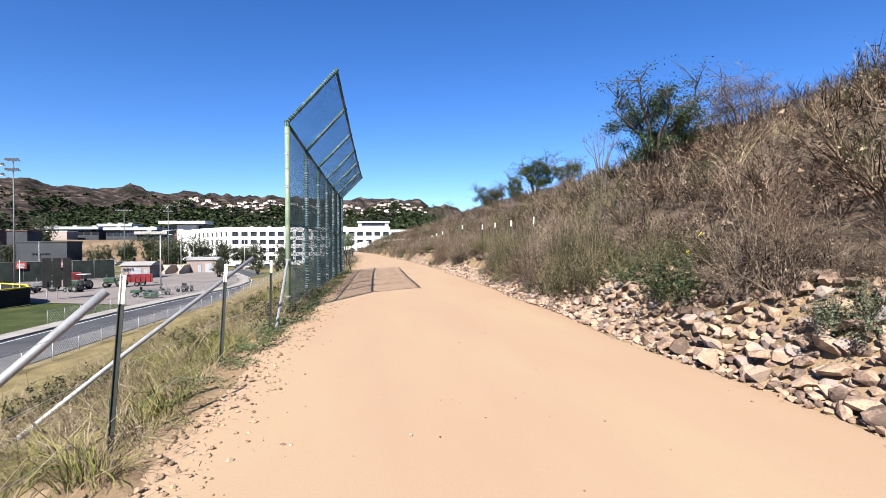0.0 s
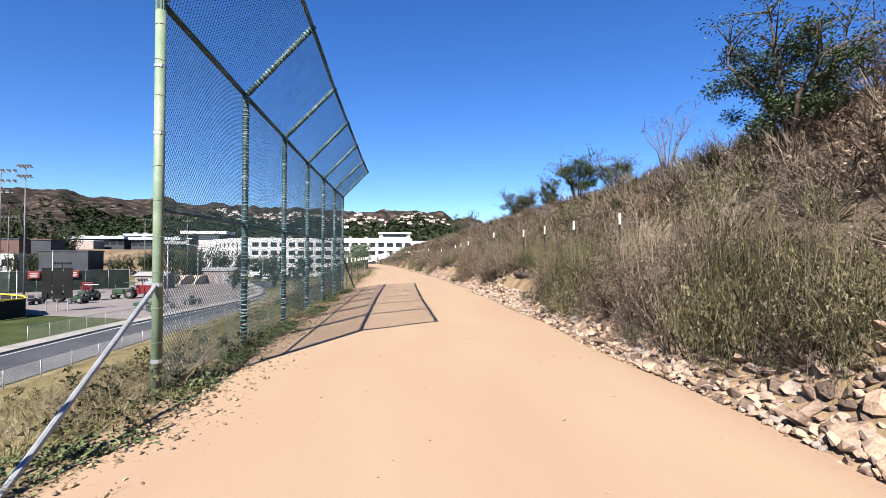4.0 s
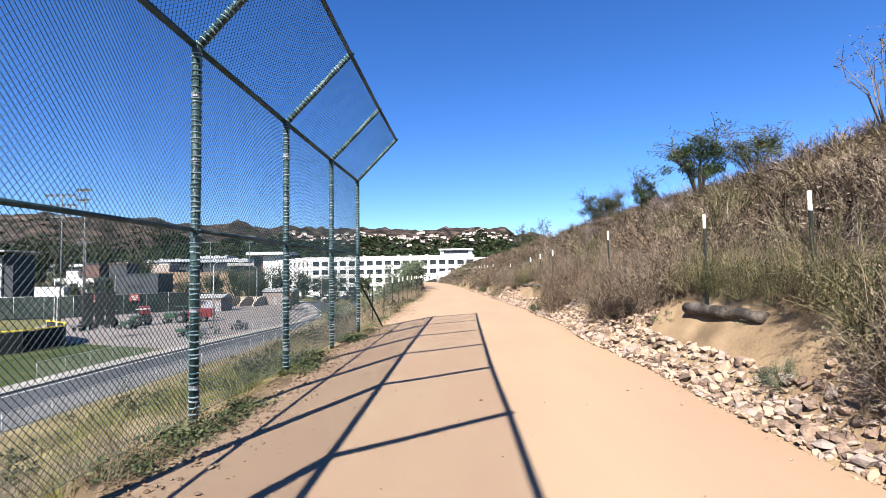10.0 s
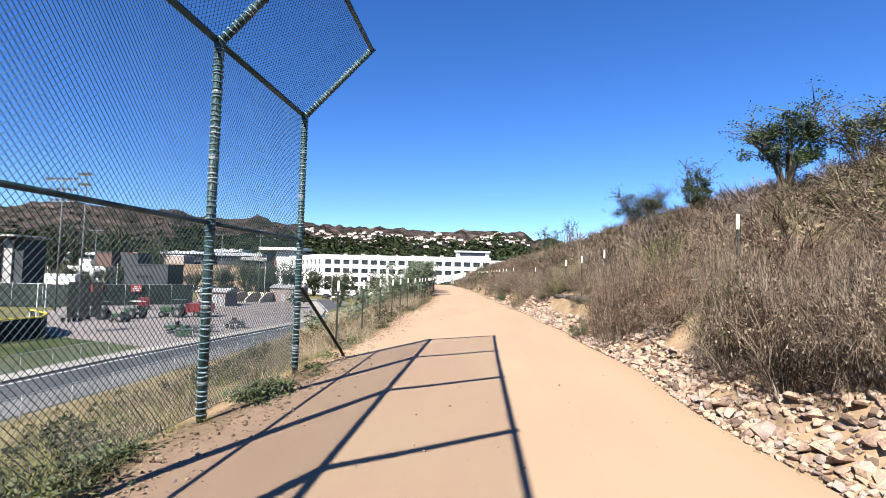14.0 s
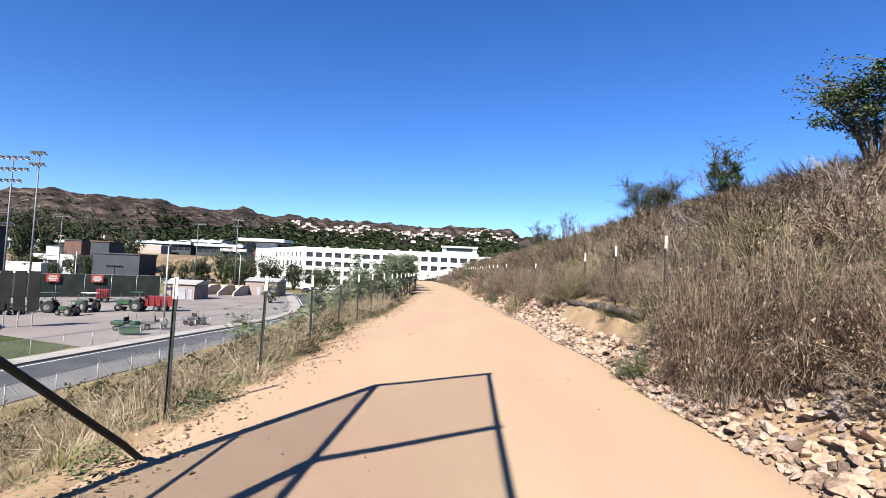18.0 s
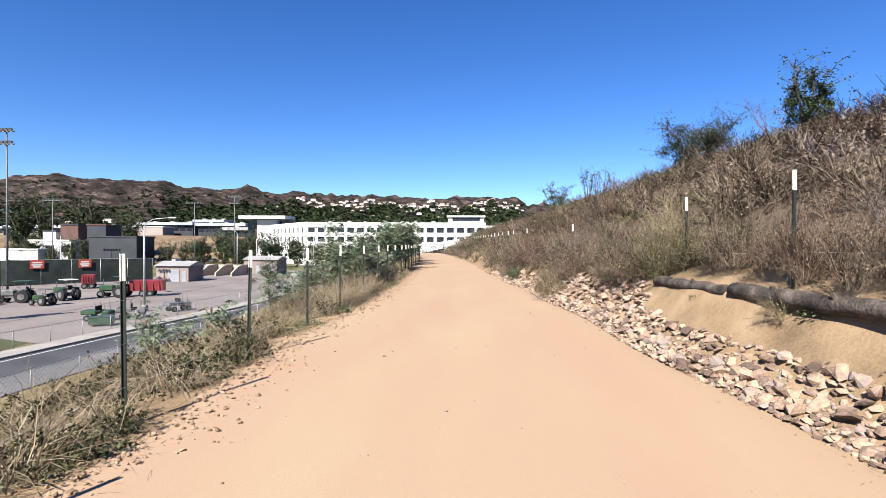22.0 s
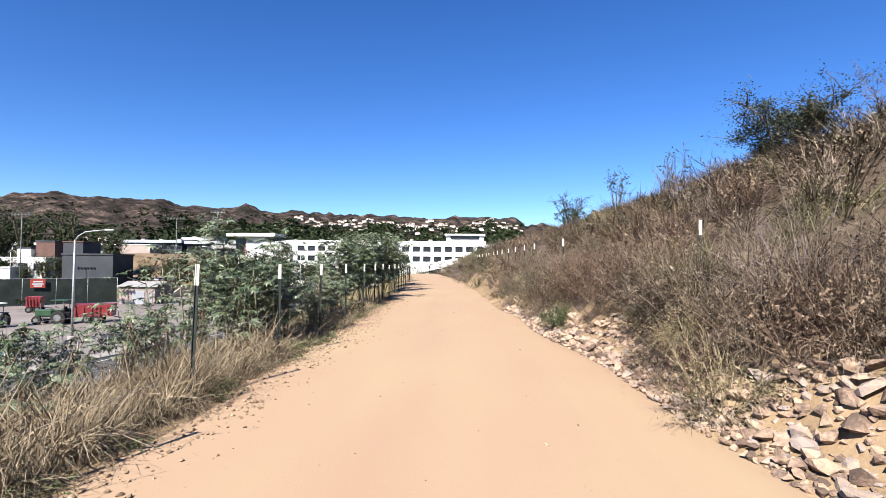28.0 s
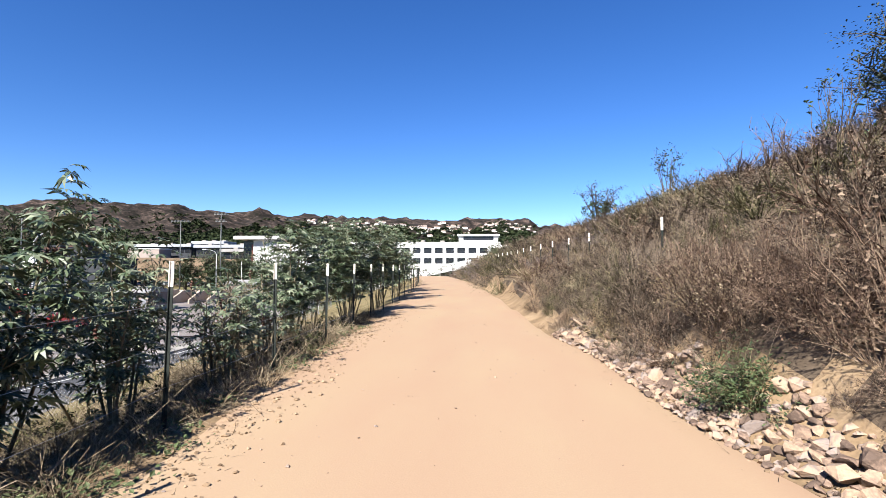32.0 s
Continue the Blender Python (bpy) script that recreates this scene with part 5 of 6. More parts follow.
def facade(x, y, turn, width, zs, z1, bay, ow, oh):
    g = Geo()
    punched_wall(g, width, zs, BASE, z1, bay, ow, oh)
    m = pose(x, y, 0, 0, 0, turn)
    part("facade", g, M_WHITE, white, at=m)
    n = int(width / bay)
    side = (width - n * bay + bay - ow) / 2
    pane = Geo().box((0, 0, 0), (ow - 0.02, 0.12, oh - 0.02)).mesh("window", M_DARKGLASS)
    for zc in zs:
        for k in range(n):
            part("window", pane, None, white, at=m @ pose(side + k * bay + ow / 2, 0.15, zc))


ZS = (-3.4, -0.15, 3.1, 6.35)
facade(-58.6, 205, 0, 63, ZS, 9.0, 3.5, 2.45, 1.75)
facade(-84.0, 236.0, math.degrees(math.atan2(205 - 236.0, -58.6 + 84.0)), 40.1, ZS, 9.2, 4.6, 2.2, 1.9)
g = Geo().box((-27, 221, 1.3), (62, 31, 14.9))
side_body = [(-58.3, 205.6), (-58.0, 236), (-83.2, 236)]
g.add([(x, y, z) for z in (BASE, 8.9) for x, y in side_body], [(2, 1, 0), (3, 4, 5), (0, 1, 4, 3), (1, 2, 5, 4), (2, 0, 3, 5)])
part("body", g, M_WHITE, white, "white flat-roofed body")
for k in range(9):
    x = -52 + k * 6.4 + rng.uniform(-1, 1)
    part("roof_unit", Geo().box((x, 214, 9.5), (rng.uniform(0.8, 1.6), 1.2, rng.uniform(0.6, 1.2)), 0, 0, 0.1), M_CONCRETE, white)
part("penthouse", Geo().box((-2.5, 212, 10.2), (12.5, 9, 2.6)).box((-2.5, 211.6, 11.3), (13.4, 10.0, 0.5)), M_WHITE, white)
part("penthouse_window", Geo().box((-2.5, 207.42, 10.3), (9.5, 0.15, 1.1)), M_DARKGLASS, white)
part("wing", Geo().box((10, 214, 0.9), (11, 18, 14.2)), M_WHITE, white)
for k in range(2):
    part("window", Geo().box((6.8 + k * 5, 204.9, 6.0), (3.2, 0.2, 1.9)), M_DARKGLASS, white)
tower = thing("stair_tower", pose(0, 0, 0), "white stair tower with a flat overhanging roof", "building")
part("shaft", Geo().box((-87.5, 244, 2.5), (8.5, 10, 18)), M_WHITE, tower)
part("roof", Geo().box((-88.5, 242, 12.4), (20, 12, 1.3), 0, 0, 0.05), M_WHITE, tower, "thin white overhanging roof slab")
part("dark_bay", Geo().box((-94.5, 246, 2.6), (5.5, 8, 17.5)), M_DARKGLASS, tower)
part("side_bay", Geo().box((-81, 246, 2.4), (4.5, 8, 17.3)), M_DARKGLASS, tower)
part("red_column", Geo().box((-92.9, 241, 2), (0.8, 0.8, 16)), node_mat("rust_red_paint", [(0.108, 0.032, 0.024), (0.146, 0.049, 0.038)], 1, 9, 0.7, 0), tower)
ramp = thing("entrance_ramp", pose(0, 0, 0), "white sloping ramp in front of the office building", "ramp")
g = Geo()
g.add([(-19, 178, -2.0), (-4, 178, 1.4), (-4, 178, 3.2), (-19, 178, 0.4), (-19, 182, -2.0), (-4, 182, 1.4), (-4, 182, 3.2), (-19, 182, 0.4)], [(0, 1, 2, 3), (5, 4, 7, 6), (3, 2, 6, 7), (0, 4, 5, 1), (1, 5, 6, 2), (4, 0, 3, 7)])
part("ramp_wall", g, M_WHITE, ramp)
for x in (-17, -12.5, -8, -3.6):
    part("pier", Geo().box((x, 180, -3.2), (1.0, 3, 6.5)), M_WHITE, ramp)
# near-black slab stands in for the shade of the open space below the ramp
part("undercroft_shade", Geo().box((-11, 183, -3.0), (16, 1.5, 5.5)), M_DARKGLASS, ramp)

# ---- road, pavement, lawn, yard ----
ROAD = [(-27.3, -60), (-27.3, 44), (-27.0, 60), (-25.6, 74), (-23.9, 88), (-23.2, 98), (-24.2, 110), (-28, 124), (-35, 142), (-46, 170)]


def along(offset, name, mat, half, z, ys=None, kerb=False):
    """A strip that follows the road's line at an offset."""
    pts = []
    for i, (x, y) in enumerate(ROAD):
        a, b = Vector(ROAD[max(0, i - 1)]), Vector(ROAD[min(len(ROAD) - 1, i + 1)])
        d = (b - a).normalized()
        n = Vector((-d.y, d.x))
        pts.append((Vector((x, y)) + n * offset, n))
    g = Geo()
    for p, n in pts:
        for s in (-half, half):
            q = p + n * s
            g.v.append((q.x, q.y, z))
        for s in (-half, half):
            q = p + n * s
            g.v.append((q.x, q.y, z - 0.2))
    for i in range(len(pts) - 1):
        a, b = i * 4, i * 4 + 4
        g.f += [(a + 1, b + 1, b, a), (a, b, b + 2, a + 2), (a + 3, b + 3, b + 1, a + 1)]
        g.m += [0, 0, 0]
    return g.mesh(name, mat), pts


def lane(offset, name, mat, half, z, label, category):
    me, pts = along(offset, name, mat, half, z)
    tagged(part(name, me, None), label, category, kind="structure")
    return pts


lane(0.0, "road", M_ASPHALT, 3.9, BASE + 0.05, "dark asphalt service road in the valley", "road")
# paler asphalt on the near side, with sun glare painted into its colour
lane(-2.3, "pale_glare_lane", M_PALE_ASPHALT, 1.55, BASE + 0.056, "paler strip of the asphalt road with sun glare in its colour", "road")
lane(3.98, "kerb", M_CONCRETE, 0.14, BASE + 0.2, "pale concrete kerb along the road", "kerb")
lane(5.0, "pavement", M_CONCRETE, 0.85, BASE + 0.19, "pale concrete pavement beside the road", "pavement")
lane(3.3, "road_line", M_WHITE, 0.06, BASE + 0.06, "white painted line on the road", "marking")


def flat_area(name, pts, mat, z, label, category):
    g = Geo().add([(x, y, z) for x, y in pts], [tuple(range(len(pts)))])
    tagged(part(name, g, mat), label, category, kind="structure")


flat_area("lawn", [(-33, -60), (-33, 64), (-34, 69), (-44, 72), (-60, 78), (-120, 90), (-160, -60)], M_LAWN, BASE + 0.05, "mown green lawn beside the road", "lawn")
M_CLAY = node_mat("infield_clay", [(0.194, 0.108, 0.059), (0.232, 0.14, 0.081), (0.254, 0.162, 0.103)], 0.2, 3, 0.95, 0)
flat_area("infield", [(-52, 60), (-48, 66), (-50, 73), (-62, 80), (-95, 86), (-95, 56)], M_CLAY, BASE + 0.08, "orange clay ball field", "field")
flat_area("yard", [(-32.6, 68), (-31.6, 78), (-29.6, 92), (-29.5, 108), (-36, 132), (-44, 152), (-66, 152), (-82, 114), (-64, 82), (-50, 74)], M_YARD, BASE + 0.1, "pale concrete equipment yard", "yard")


def mesh_fence(name, line, h, label, mat, gap=3.0, mesh=0.28, r=0.03, base=None, fabric=None):
    """Posts, a top rail and diagonal wires or a cloth between them, along a line."""
    f = thing(name, pose(0, 0, 0), label, "fence", kind="structure")
    pts = []
    for a, b in zip(line, line[1:]):
        n = max(1, round(math.dist(a, b) / gap))
        pts += [(a[0] + (b[0] - a[0]) * i / n, a[1] + (b[1] - a[1]) * i / n) for i in range(n)]
    pts.append(line[-1])
    zz = [base if base is not None else ground_z(*p) for p in pts]
    post = Geo().tube([(0, 0, -0.3), (0, 0, h + 0.04)], r, 7).mesh("post", mat, True)
    for p, z in zip(pts, zz):
        part("post", post, None, f, at=pose(p[0], p[1], z))
    part("rail", Geo().tube([(p[0], p[1], z + h) for p, z in zip(pts, zz)], r * 0.7, 6), mat, f)
    g = Geo()
    if fabric:
        for (p, z), (q, w) in zip(zip(pts, zz), list(zip(pts, zz))[1:]):
            d = Vector((q[1] - p[1], p[0] - q[0])).normalized() * 0.02
            sag = rng.uniform(0.0, 0.12)
            vs = []
            for t in (0, 0.25, 0.5, 0.75, 1):
                for hh in (0.05, 0.5, 1.0):
                    x, y = p[0] + (q[0] - p[0]) * t, p[1] + (q[1] - p[1]) * t
                    top = h * hh - (sag * math.sin(math.pi * t) if hh == 1.0 else 0)
                    bl = 0.08 * math.sin(math.pi * t) * (1 if hh == 0.5 else 0.2)
                    vs.append((x + d.x * 2 + bl * d.x * 20, y + d.y * 2 + bl * d.y * 20, z + (w - z) * t + top))
            part("cloth", Geo().add(vs, [(i * 3 + j, i * 3 + 3 + j, i * 3 + 4 + j, i * 3 + 1 + j) for i in range(4) for j in range(2)]), fabric, f)
    else:
        for (p, z), (q, w) in zip(zip(pts, zz), list(zip(pts, zz))[1:]):
            ln = math.dist(p, q)
            k = -h
            while k < ln:
                for sgn in (0, 1):
                    t0, t1 = max(0, k), min(ln, k + h)
                    h0, h1 = t0 - k, t1 - k
                    if sgn:
                        h0, h1 = h - h0, h - h1
                    c = []
                    for t, hh in ((t0, h0), (t1, h1)):
                        u = t / ln
                        c.append((p[0] + (q[0] - p[0]) * u, p[1] + (q[1] - p[1]) * u, z + (w - z) * u + hh))
                    g.tube(c, 0.006, 3, cap=False)
                k += mesh
        part("wire_mesh", g, mat, f)
    return f


_, inner = along(-4.6, "tmp", M_GALV, 0.1, 0)
mesh_fence("road_fence", [(p.x, p.y) for p, n in inner if 0 < p.y < 125] and [(-22.7, -8)] + [(p.x, p.y) for p, n in inner if 10 < p.y < 125], 1.25, "low grey chain-link fence along the road", M_GALV)
_, outer = along(6.3, "tmp2", M_GALV, 0.1, 0)
mesh_fence("yard_fence", [(-33.4, 52)] + [(p.x, p.y) for p, n in outer if 55 < p.y < 130], 1.3, "low grey chain-link fence round the equipment yard", M_GALV, base=BASE + 0.1)
M_SCREEN = node_mat("dark_green_windscreen", [(0.006, 0.012, 0.01), (0.013, 0.019, 0.016), (0.024, 0.031, 0.027)], 0.5, 5, 0.9, 0.1)
M_BLACKCLOTH = node_mat("black_fence_cloth", [(0.004, 0.004, 0.005), (0.008, 0.008, 0.008), (0.012, 0.012, 0.012)], 0.8, 6, 0.9, 0.1)
M_YPIPE = node_mat("yellow_cap", [(0.4, 0.304, 0.016), (0.48, 0.376, 0.024)], 2, 20, 0.6, 0)
mesh_fence("windscreen_fence", [(-160, 92), (-120, 101), (-80.5, 114), (-65.6, 131)], 4.6, "tall dark green windscreen fence behind the yard", M_GALV, 5.0, r=0.06, base=BASE, fabric=M_SCREEN)
mesh_fence("windscreen_fence", [(-64, 74), (-72, 66), (-90, 56), (-120, 46)], 3.2, "dark green windscreen fence round the ball field", M_GALV, 4.0, r=0.05, base=BASE, fabric=M_SCREEN)
bf = mesh_fence("outfield_fence", [(-120, 30), (-80, 44), (-62, 53), (-52, 60), (-47.5, 66), (-47, 71), (-50, 75), (-56, 79)], 2.4, "black cloth outfield fence with a yellow cap", M_GALV, 3.0, r=0.04, base=BASE, fabric=M_BLACKCLOTH)
part("cap", Geo().tube([(-62, 53.1, BASE + 2.45), (-52, 60.1, BASE + 2.45), (-47.5, 66.1, BASE + 2.45), (-47, 71, BASE + 2.45), (-50, 75, BASE + 2.45), (-56, 79, BASE + 2.45)], 0.1, 8), M_YPIPE, bf, "yellow plastic cap")


# ---- lamps and field lights ----
def street_lamp(x, y, top, arm=3.0, side=1):
    ob = thing("street_lamp", pose(x, y, BASE + 0.1), "tall grey street lamp with a curved arm", "street lamp", "street lamps")
    h = top - BASE - 0.1
    part("base", Geo().tube([(0, 0, 0), (0, 0, 0.7), (0, 0, 0.75)], [0.4, 0.36, 0.2], 12), M_CONCRETE, ob)
    part("pole", Geo().tube([(0, 0, 0.7), (0, 0, h - 0.5)], [0.13, 0.08], 10), M_GALV, ob, smooth=True)
    part("arm", Geo().tube([(0, 0, h - 0.6), (0.3 * side, 0, h - 0.15), (1.0 * side, 0, h + 0.25), (arm * side, 0, h + 0.45)], [0.07, 0.06, 0.05, 0.045], 8), M_GALV, ob, smooth=True)
    part("lantern", Geo().box((arm * side + 0.3 * side, 0, h + 0.43), (0.8, 0.3, 0.16), 0, 0, 0.05), M_WHITE, ob, "flat white lamp head")


street_lamp(-36.5, 86, 4.0)
street_lamp(-57, 150, 4.5, 2.5, -1)
street_lamp(-44, 168, 4.0, 2.5, -1)


def field_light(x, y, top, heads, spread):
    ob = thing("field_light", pose(x, y, BASE), "tall sports field light pole with banks of floodlights", "floodlight", "field light poles")
    h = top - BASE
    part("pole", Geo().tube([(0, 0, 0), (0, 0, h)], [0.18, 0.1], 10), M_POLE, ob, smooth=True)
    for r, n in enumerate(heads):
        z = h - 0.3 - r * 1.9
        part("crossarm", Geo().box((0, 0, z), (spread * n / max(heads), 0.14, 0.14)), M_GALV, ob)
        for k in range(n):
            u = (k - (n - 1) / 2) * spread / max(heads)
            lamp = part("floodlight", Geo().tube([(0, 0.15, 0), (0, -0.25, -0.1), (0, -0.42, -0.16)], [0.1, 0.22, 0.27], 10), M_LAMPHEAD, ob, at=pose(u, -0.15, z + 0.35))
            part("bracket", Geo().box((0, 0.0, -0.2), (0.06, 0.06, 0.4)), M_GALV, lamp)


M_LAMPHEAD = node_mat("floodlight_metal", [(0.04, 0.042, 0.044), (0.072, 0.074, 0.076), (0.128, 0.128, 0.128)], 4, 30, 0.5, 0)
M_POLE = node_mat("weathered_pole_steel", [(0.07, 0.076, 0.081), (0.103, 0.108, 0.113), (0.135, 0.14, 0.146)], 2, 20, 0.6, 0.05, metal=0.3)
field_light(-74.2, 103, 17.6, (6, 6, 4), 6.5)
field_light(-70.2, 103.5, 18.6, (4, 4), 2.6)
field_light(-71, 177, 15.6, (4, 3), 4.0)
field_light(-92, 192, 15.0, (6,), 6.0)
field_light(-122, 170, 14.0, (6,), 6.0)
for x, y, h in ((-49.5, 73.0, 6.0), (-66, 92, 8.0), (-58, 163, 9.0), (-76, 120, 9.0)):
    ob = thing("flag_pole", pose(x, y, BASE), "plain slim white pole", "pole")
    part("pole", Geo().tube([(0, 0, 0), (0, 0, h)], [0.07, 0.05], 8), M_WHITE, ob)

# ---- sheds, walls and far low buildings ----
M_STUCCO = node_mat("pink_beige_stucco", [(0.142, 0.112, 0.101), (0.174, 0.140, 0.127), (0.202, 0.165, 0.151)], 0.3, 6, 0.9, 0.1)
M_SHEETROOF = node_mat("grey_sheet_roof", [(0.162, 0.157, 0.157), (0.205, 0.2, 0.194), (0.243, 0.238, 0.232)], 0.4, 9, 0.6, 0.1)
M_NAVY = node_mat("dark_slate_panel", [(0.015, 0.017, 0.023), (0.022, 0.025, 0.031), (0.03, 0.032, 0.038)], 0.2, 4, 0.7, 0.05)
M_GREYDOOR = node_mat("grey_roller_door", [(0.162, 0.167, 0.184), (0.205, 0.211, 0.227), (0.238, 0.243, 0.254)], 0.6, 12, 0.5, 0.1)


def shed(x, y, w, d, h, turn, doors):
    ob = thing("shed", pose(x, y, BASE + 0.1, 0, 0, turn), "pinkish stucco shed with a grey roof and roller doors", "shed", "sheds at the yard")
    part("wall", Geo().box((0, 0, h / 2), (w, d, h)), M_STUCCO, ob)
    g = Geo()
    g.add([(-w / 2 - 0.4, -d / 2 - 0.4, h), (w / 2 + 0.4, -d / 2 - 0.4, h), (w / 2 + 0.4, d / 2 + 0.4, h), (-w / 2 - 0.4, d / 2 + 0.4, h), (-w / 2 - 0.4, 0, h + 0.9), (w / 2 + 0.4, 0, h + 0.9)], [(0, 1, 5, 4), (2, 3, 4, 5), (1, 2, 5), (3, 0, 4), (3, 2, 1, 0)])
    part("roof", g, M_SHEETROOF, ob)
    for dx, dw, dh in doors:
        dr = part("door", Geo().box((dx, -d / 2 - 0.03, dh / 2), (dw, 0.1, dh)), M_GREYDOOR, ob)
        for k in range(6):
            part("slat", Geo().box((dx, -d / 2 - 0.09, dh * (k + 0.5) / 6), (dw - 0.06, 0.03, dh / 6 - 0.05)), M_GREYDOOR, dr)


shed(-59.1, 130.0, 6.6, 5.5, 3.1, 0, ((0.3, 2.3, 2.4), (2.4, 0.9, 2.1)))
shed(-52.0, 155.0, 8.2, 6.5, 3.6, 0, ((-0.5, 1.0, 2.2), (2.3, 2.4, 2.6)))
bins = thing("storage_bays", pose(0, 0, BASE), "beige concrete storage bays holding soil beside the sheds", "wall")
M_BEIGE = node_mat("beige_bay_wall", [(0.279, 0.236, 0.186), (0.329, 0.279, 0.223), (0.372, 0.322, 0.267)], 0.4, 6, 0.9, 0.1)
M_HEAP = node_mat("orange_soil_heap", [(0.135, 0.081, 0.049), (0.194, 0.124, 0.076), (0.243, 0.167, 0.108)], 0.8, 9, 0.95, 0.4)
part("back_wall", Geo().box((-60.2, 152, 1.2), (14.0, 0.3, 2.5)), M_BEIGE, bins)
for k, x in enumerate((-66.6, -63.0, -59.2, -55.4)):
    part("bay_wall", Geo().add([(x + dx, y, z) for dx in (-0.15, 0.15) for y, z in ((151.8, 0), (151.8, 2.6), (147.5, 2.4), (143.8, 0.9), (143.8, 0))], [(0, 1, 2, 3, 4), (9, 8, 7, 6, 5), (1, 6, 7, 2), (2, 7, 8, 3), (3, 8, 9, 4), (0, 5, 6, 1)]), M_BEIGE, bins)
for x, r, h in ((-64.8, 1.5, 1.3), (-61.0, 1.6, 1.5), (-57.2, 1.4, 1.0)):
    hp = Geo()
    n = 14
    ring = [[(r * k * (1 + 0.15 * math.sin(3 * a + x)) * math.cos(a), r * k * (1 + 0.1 * math.cos(2 * a + x)) * math.sin(a), h * (1 - k ** 1.3) + 0.04 * math.sin(7 * a)) for a in [2 * math.pi * i / n for i in range(n)]] for k in (1.0, 0.66, 0.33)]
    hp.add([p for q in ring for p in q] + [(0, 0, h)], [(c * n + i, c * n + (i + 1) % n, c * n + n + (i + 1) % n, c * n + n + i) for c in range(2) for i in range(n)] + [(2 * n + i, 2 * n + (i + 1) % n, 3 * n) for i in range(n)])
    ob = thing("soil_heap", pose(x, 149.8, BASE + 0.05), "small heap of orange-brown soil in a storage bay", "soil heap", "soil heaps")
    part("heap", hp, M_HEAP, ob, smooth=True)


def block(name, x, y, w, d, z0, z1, mat, label, roof=None, turn=0.0, windows=0):
    ob = thing(name, pose(x, y, 0, 0, 0, turn), label, "building")
    part("wall", Geo().box((0, 0, (z0 + z1) / 2), (w, d, z1 - z0)), mat, ob)
    part("parapet", Geo().box((0, 0, z1 + 0.15), (w + 0.5, d + 0.5, 0.5), 0, 0, 0.05), roof or mat, ob)
    for k in range(windows):
        part("window", Geo().box((-w / 2 + w * (k + 0.5) / windows, -d / 2 - 0.05, z1 - (z1 - z0) * 0.35), (w / windows * 0.6, 0.15, (z1 - z0) * 0.3)), M_DARKGLASS, ob)
    return ob


block("warehouse", -115.5, 190, 16, 9, BASE, 3.2, M_NAVY, "dark slate windowless flat building")
M_BRICK = node_mat("red_brown_wall", [(0.059, 0.032, 0.027), (0.081, 0.046, 0.038)], 0.5, 6, 0.9, 0)
stand = block("grandstand", -154, 168, 12, 10, BASE, 10.2, M_BRICK, "red-brown grandstand building with a pale flat roof", M_SHEETROOF)
part("slate_wall", Geo().box((9.2, 1.0, 2.0), (6.4, 8, 16.4)), M_NAVY, stand, "dark slate end wall")
part("pale_panel", Geo().box((7.6, -3.4, 2.4), (3.4, 0.6, 15.0)), M_SHEETROOF, stand, "pale grey wall panel")
part("roof_slab", Geo().box((3.4, -1.0, 11.0), (20.5, 13, 0.6), 0, 0, 0.1), M_SHEETROOF, stand, "thin pale overhanging roof slab")
block("gym", -151.5, 206, 16, 8, BASE, 2.0, M_WHITE, "low white building behind the field", windows=3)
block("gym", -158, 213, 5, 8, BASE, 5.5, M_WHITE, "small white block with a dark roof", M_NAVY)
block("gym", -151, 214, 7, 8, BASE, 8.0, M_BRICK, "red-brown block behind the field", M_NAVY)
block("gym", -134, 206, 7, 8, BASE, 7.6, M_NAVY, "dark slate block with a red-brown roof edge", M_BRICK)
block("gym", -168, 199, 34, 5, BASE, -1.2, M_WHITE, "long low white wall behind the field")
M_BLUEROOF = node_mat("pale_blue_roof", [(0.193, 0.211, 0.239), (0.239, 0.257, 0.285), (0.275, 0.289, 0.312)], 0.1, 2, 0.6, 0)
M_PINKWALL = node_mat("pale_pink_wall", [(0.207, 0.173, 0.155), (0.238, 0.203, 0.186), (0.259, 0.225, 0.207)], 0.1, 2, 0.9, 0)


def slab_roof_hall(x, y, w, d, z0, z1, wall, roof, bays, label):
    """A flat hall: a deep roof slab over a wall with tall dark window bays."""
    ob = thing("warehouse", pose(x, y, 0), label, "building")
    part("wall", Geo().box((0, 0, (z0 + z1 - 1.6) / 2), (w, d, z1 - 1.6 - z0)), wall, ob)
    part("roof", Geo().box((0, -0.6, z1 - 0.8), (w + 1.6, d + 2.2, 1.6), 0, 0, 0.1), roof, ob)
    for k in range(bays):
        part("window", Geo().box((-w / 2 + w * (k + 0.5) / bays, -d / 2 - 0.06, z1 - 3.4), (w / bays * 0.8, 0.15, 2.6)), M_DARKGLASS, ob)
    for k in range(3):
        part("roof_unit", Geo().box((-w / 3 + k * w / 3, 0, z1 + 0.5), (2.4, 2.0, 1.0)), M_CONCRETE, ob)


block("warehouse", -183.5, 302, 25, 10, BASE, 10.0, M_PINKWALL, "long low pale pink warehouse", M_WHITE)
slab_roof_hall(-178, 318, 32, 14, BASE, 13.2, M_NAVY, M_BLUEROOF, 8, "long flat hall with a pale blue roof and dark windows")
slab_roof_hall(-157, 326, 18, 12, BASE, 15.2, M_NAVY, M_BLUEROOF, 4, "flat hall with a pale blue roof and dark windows")
slab_roof_hall(-140, 308, 27, 12, BASE, 12.4, M_NAVY, M_BLUEROOF, 7, "long flat hall with a pale blue roof and dark windows")
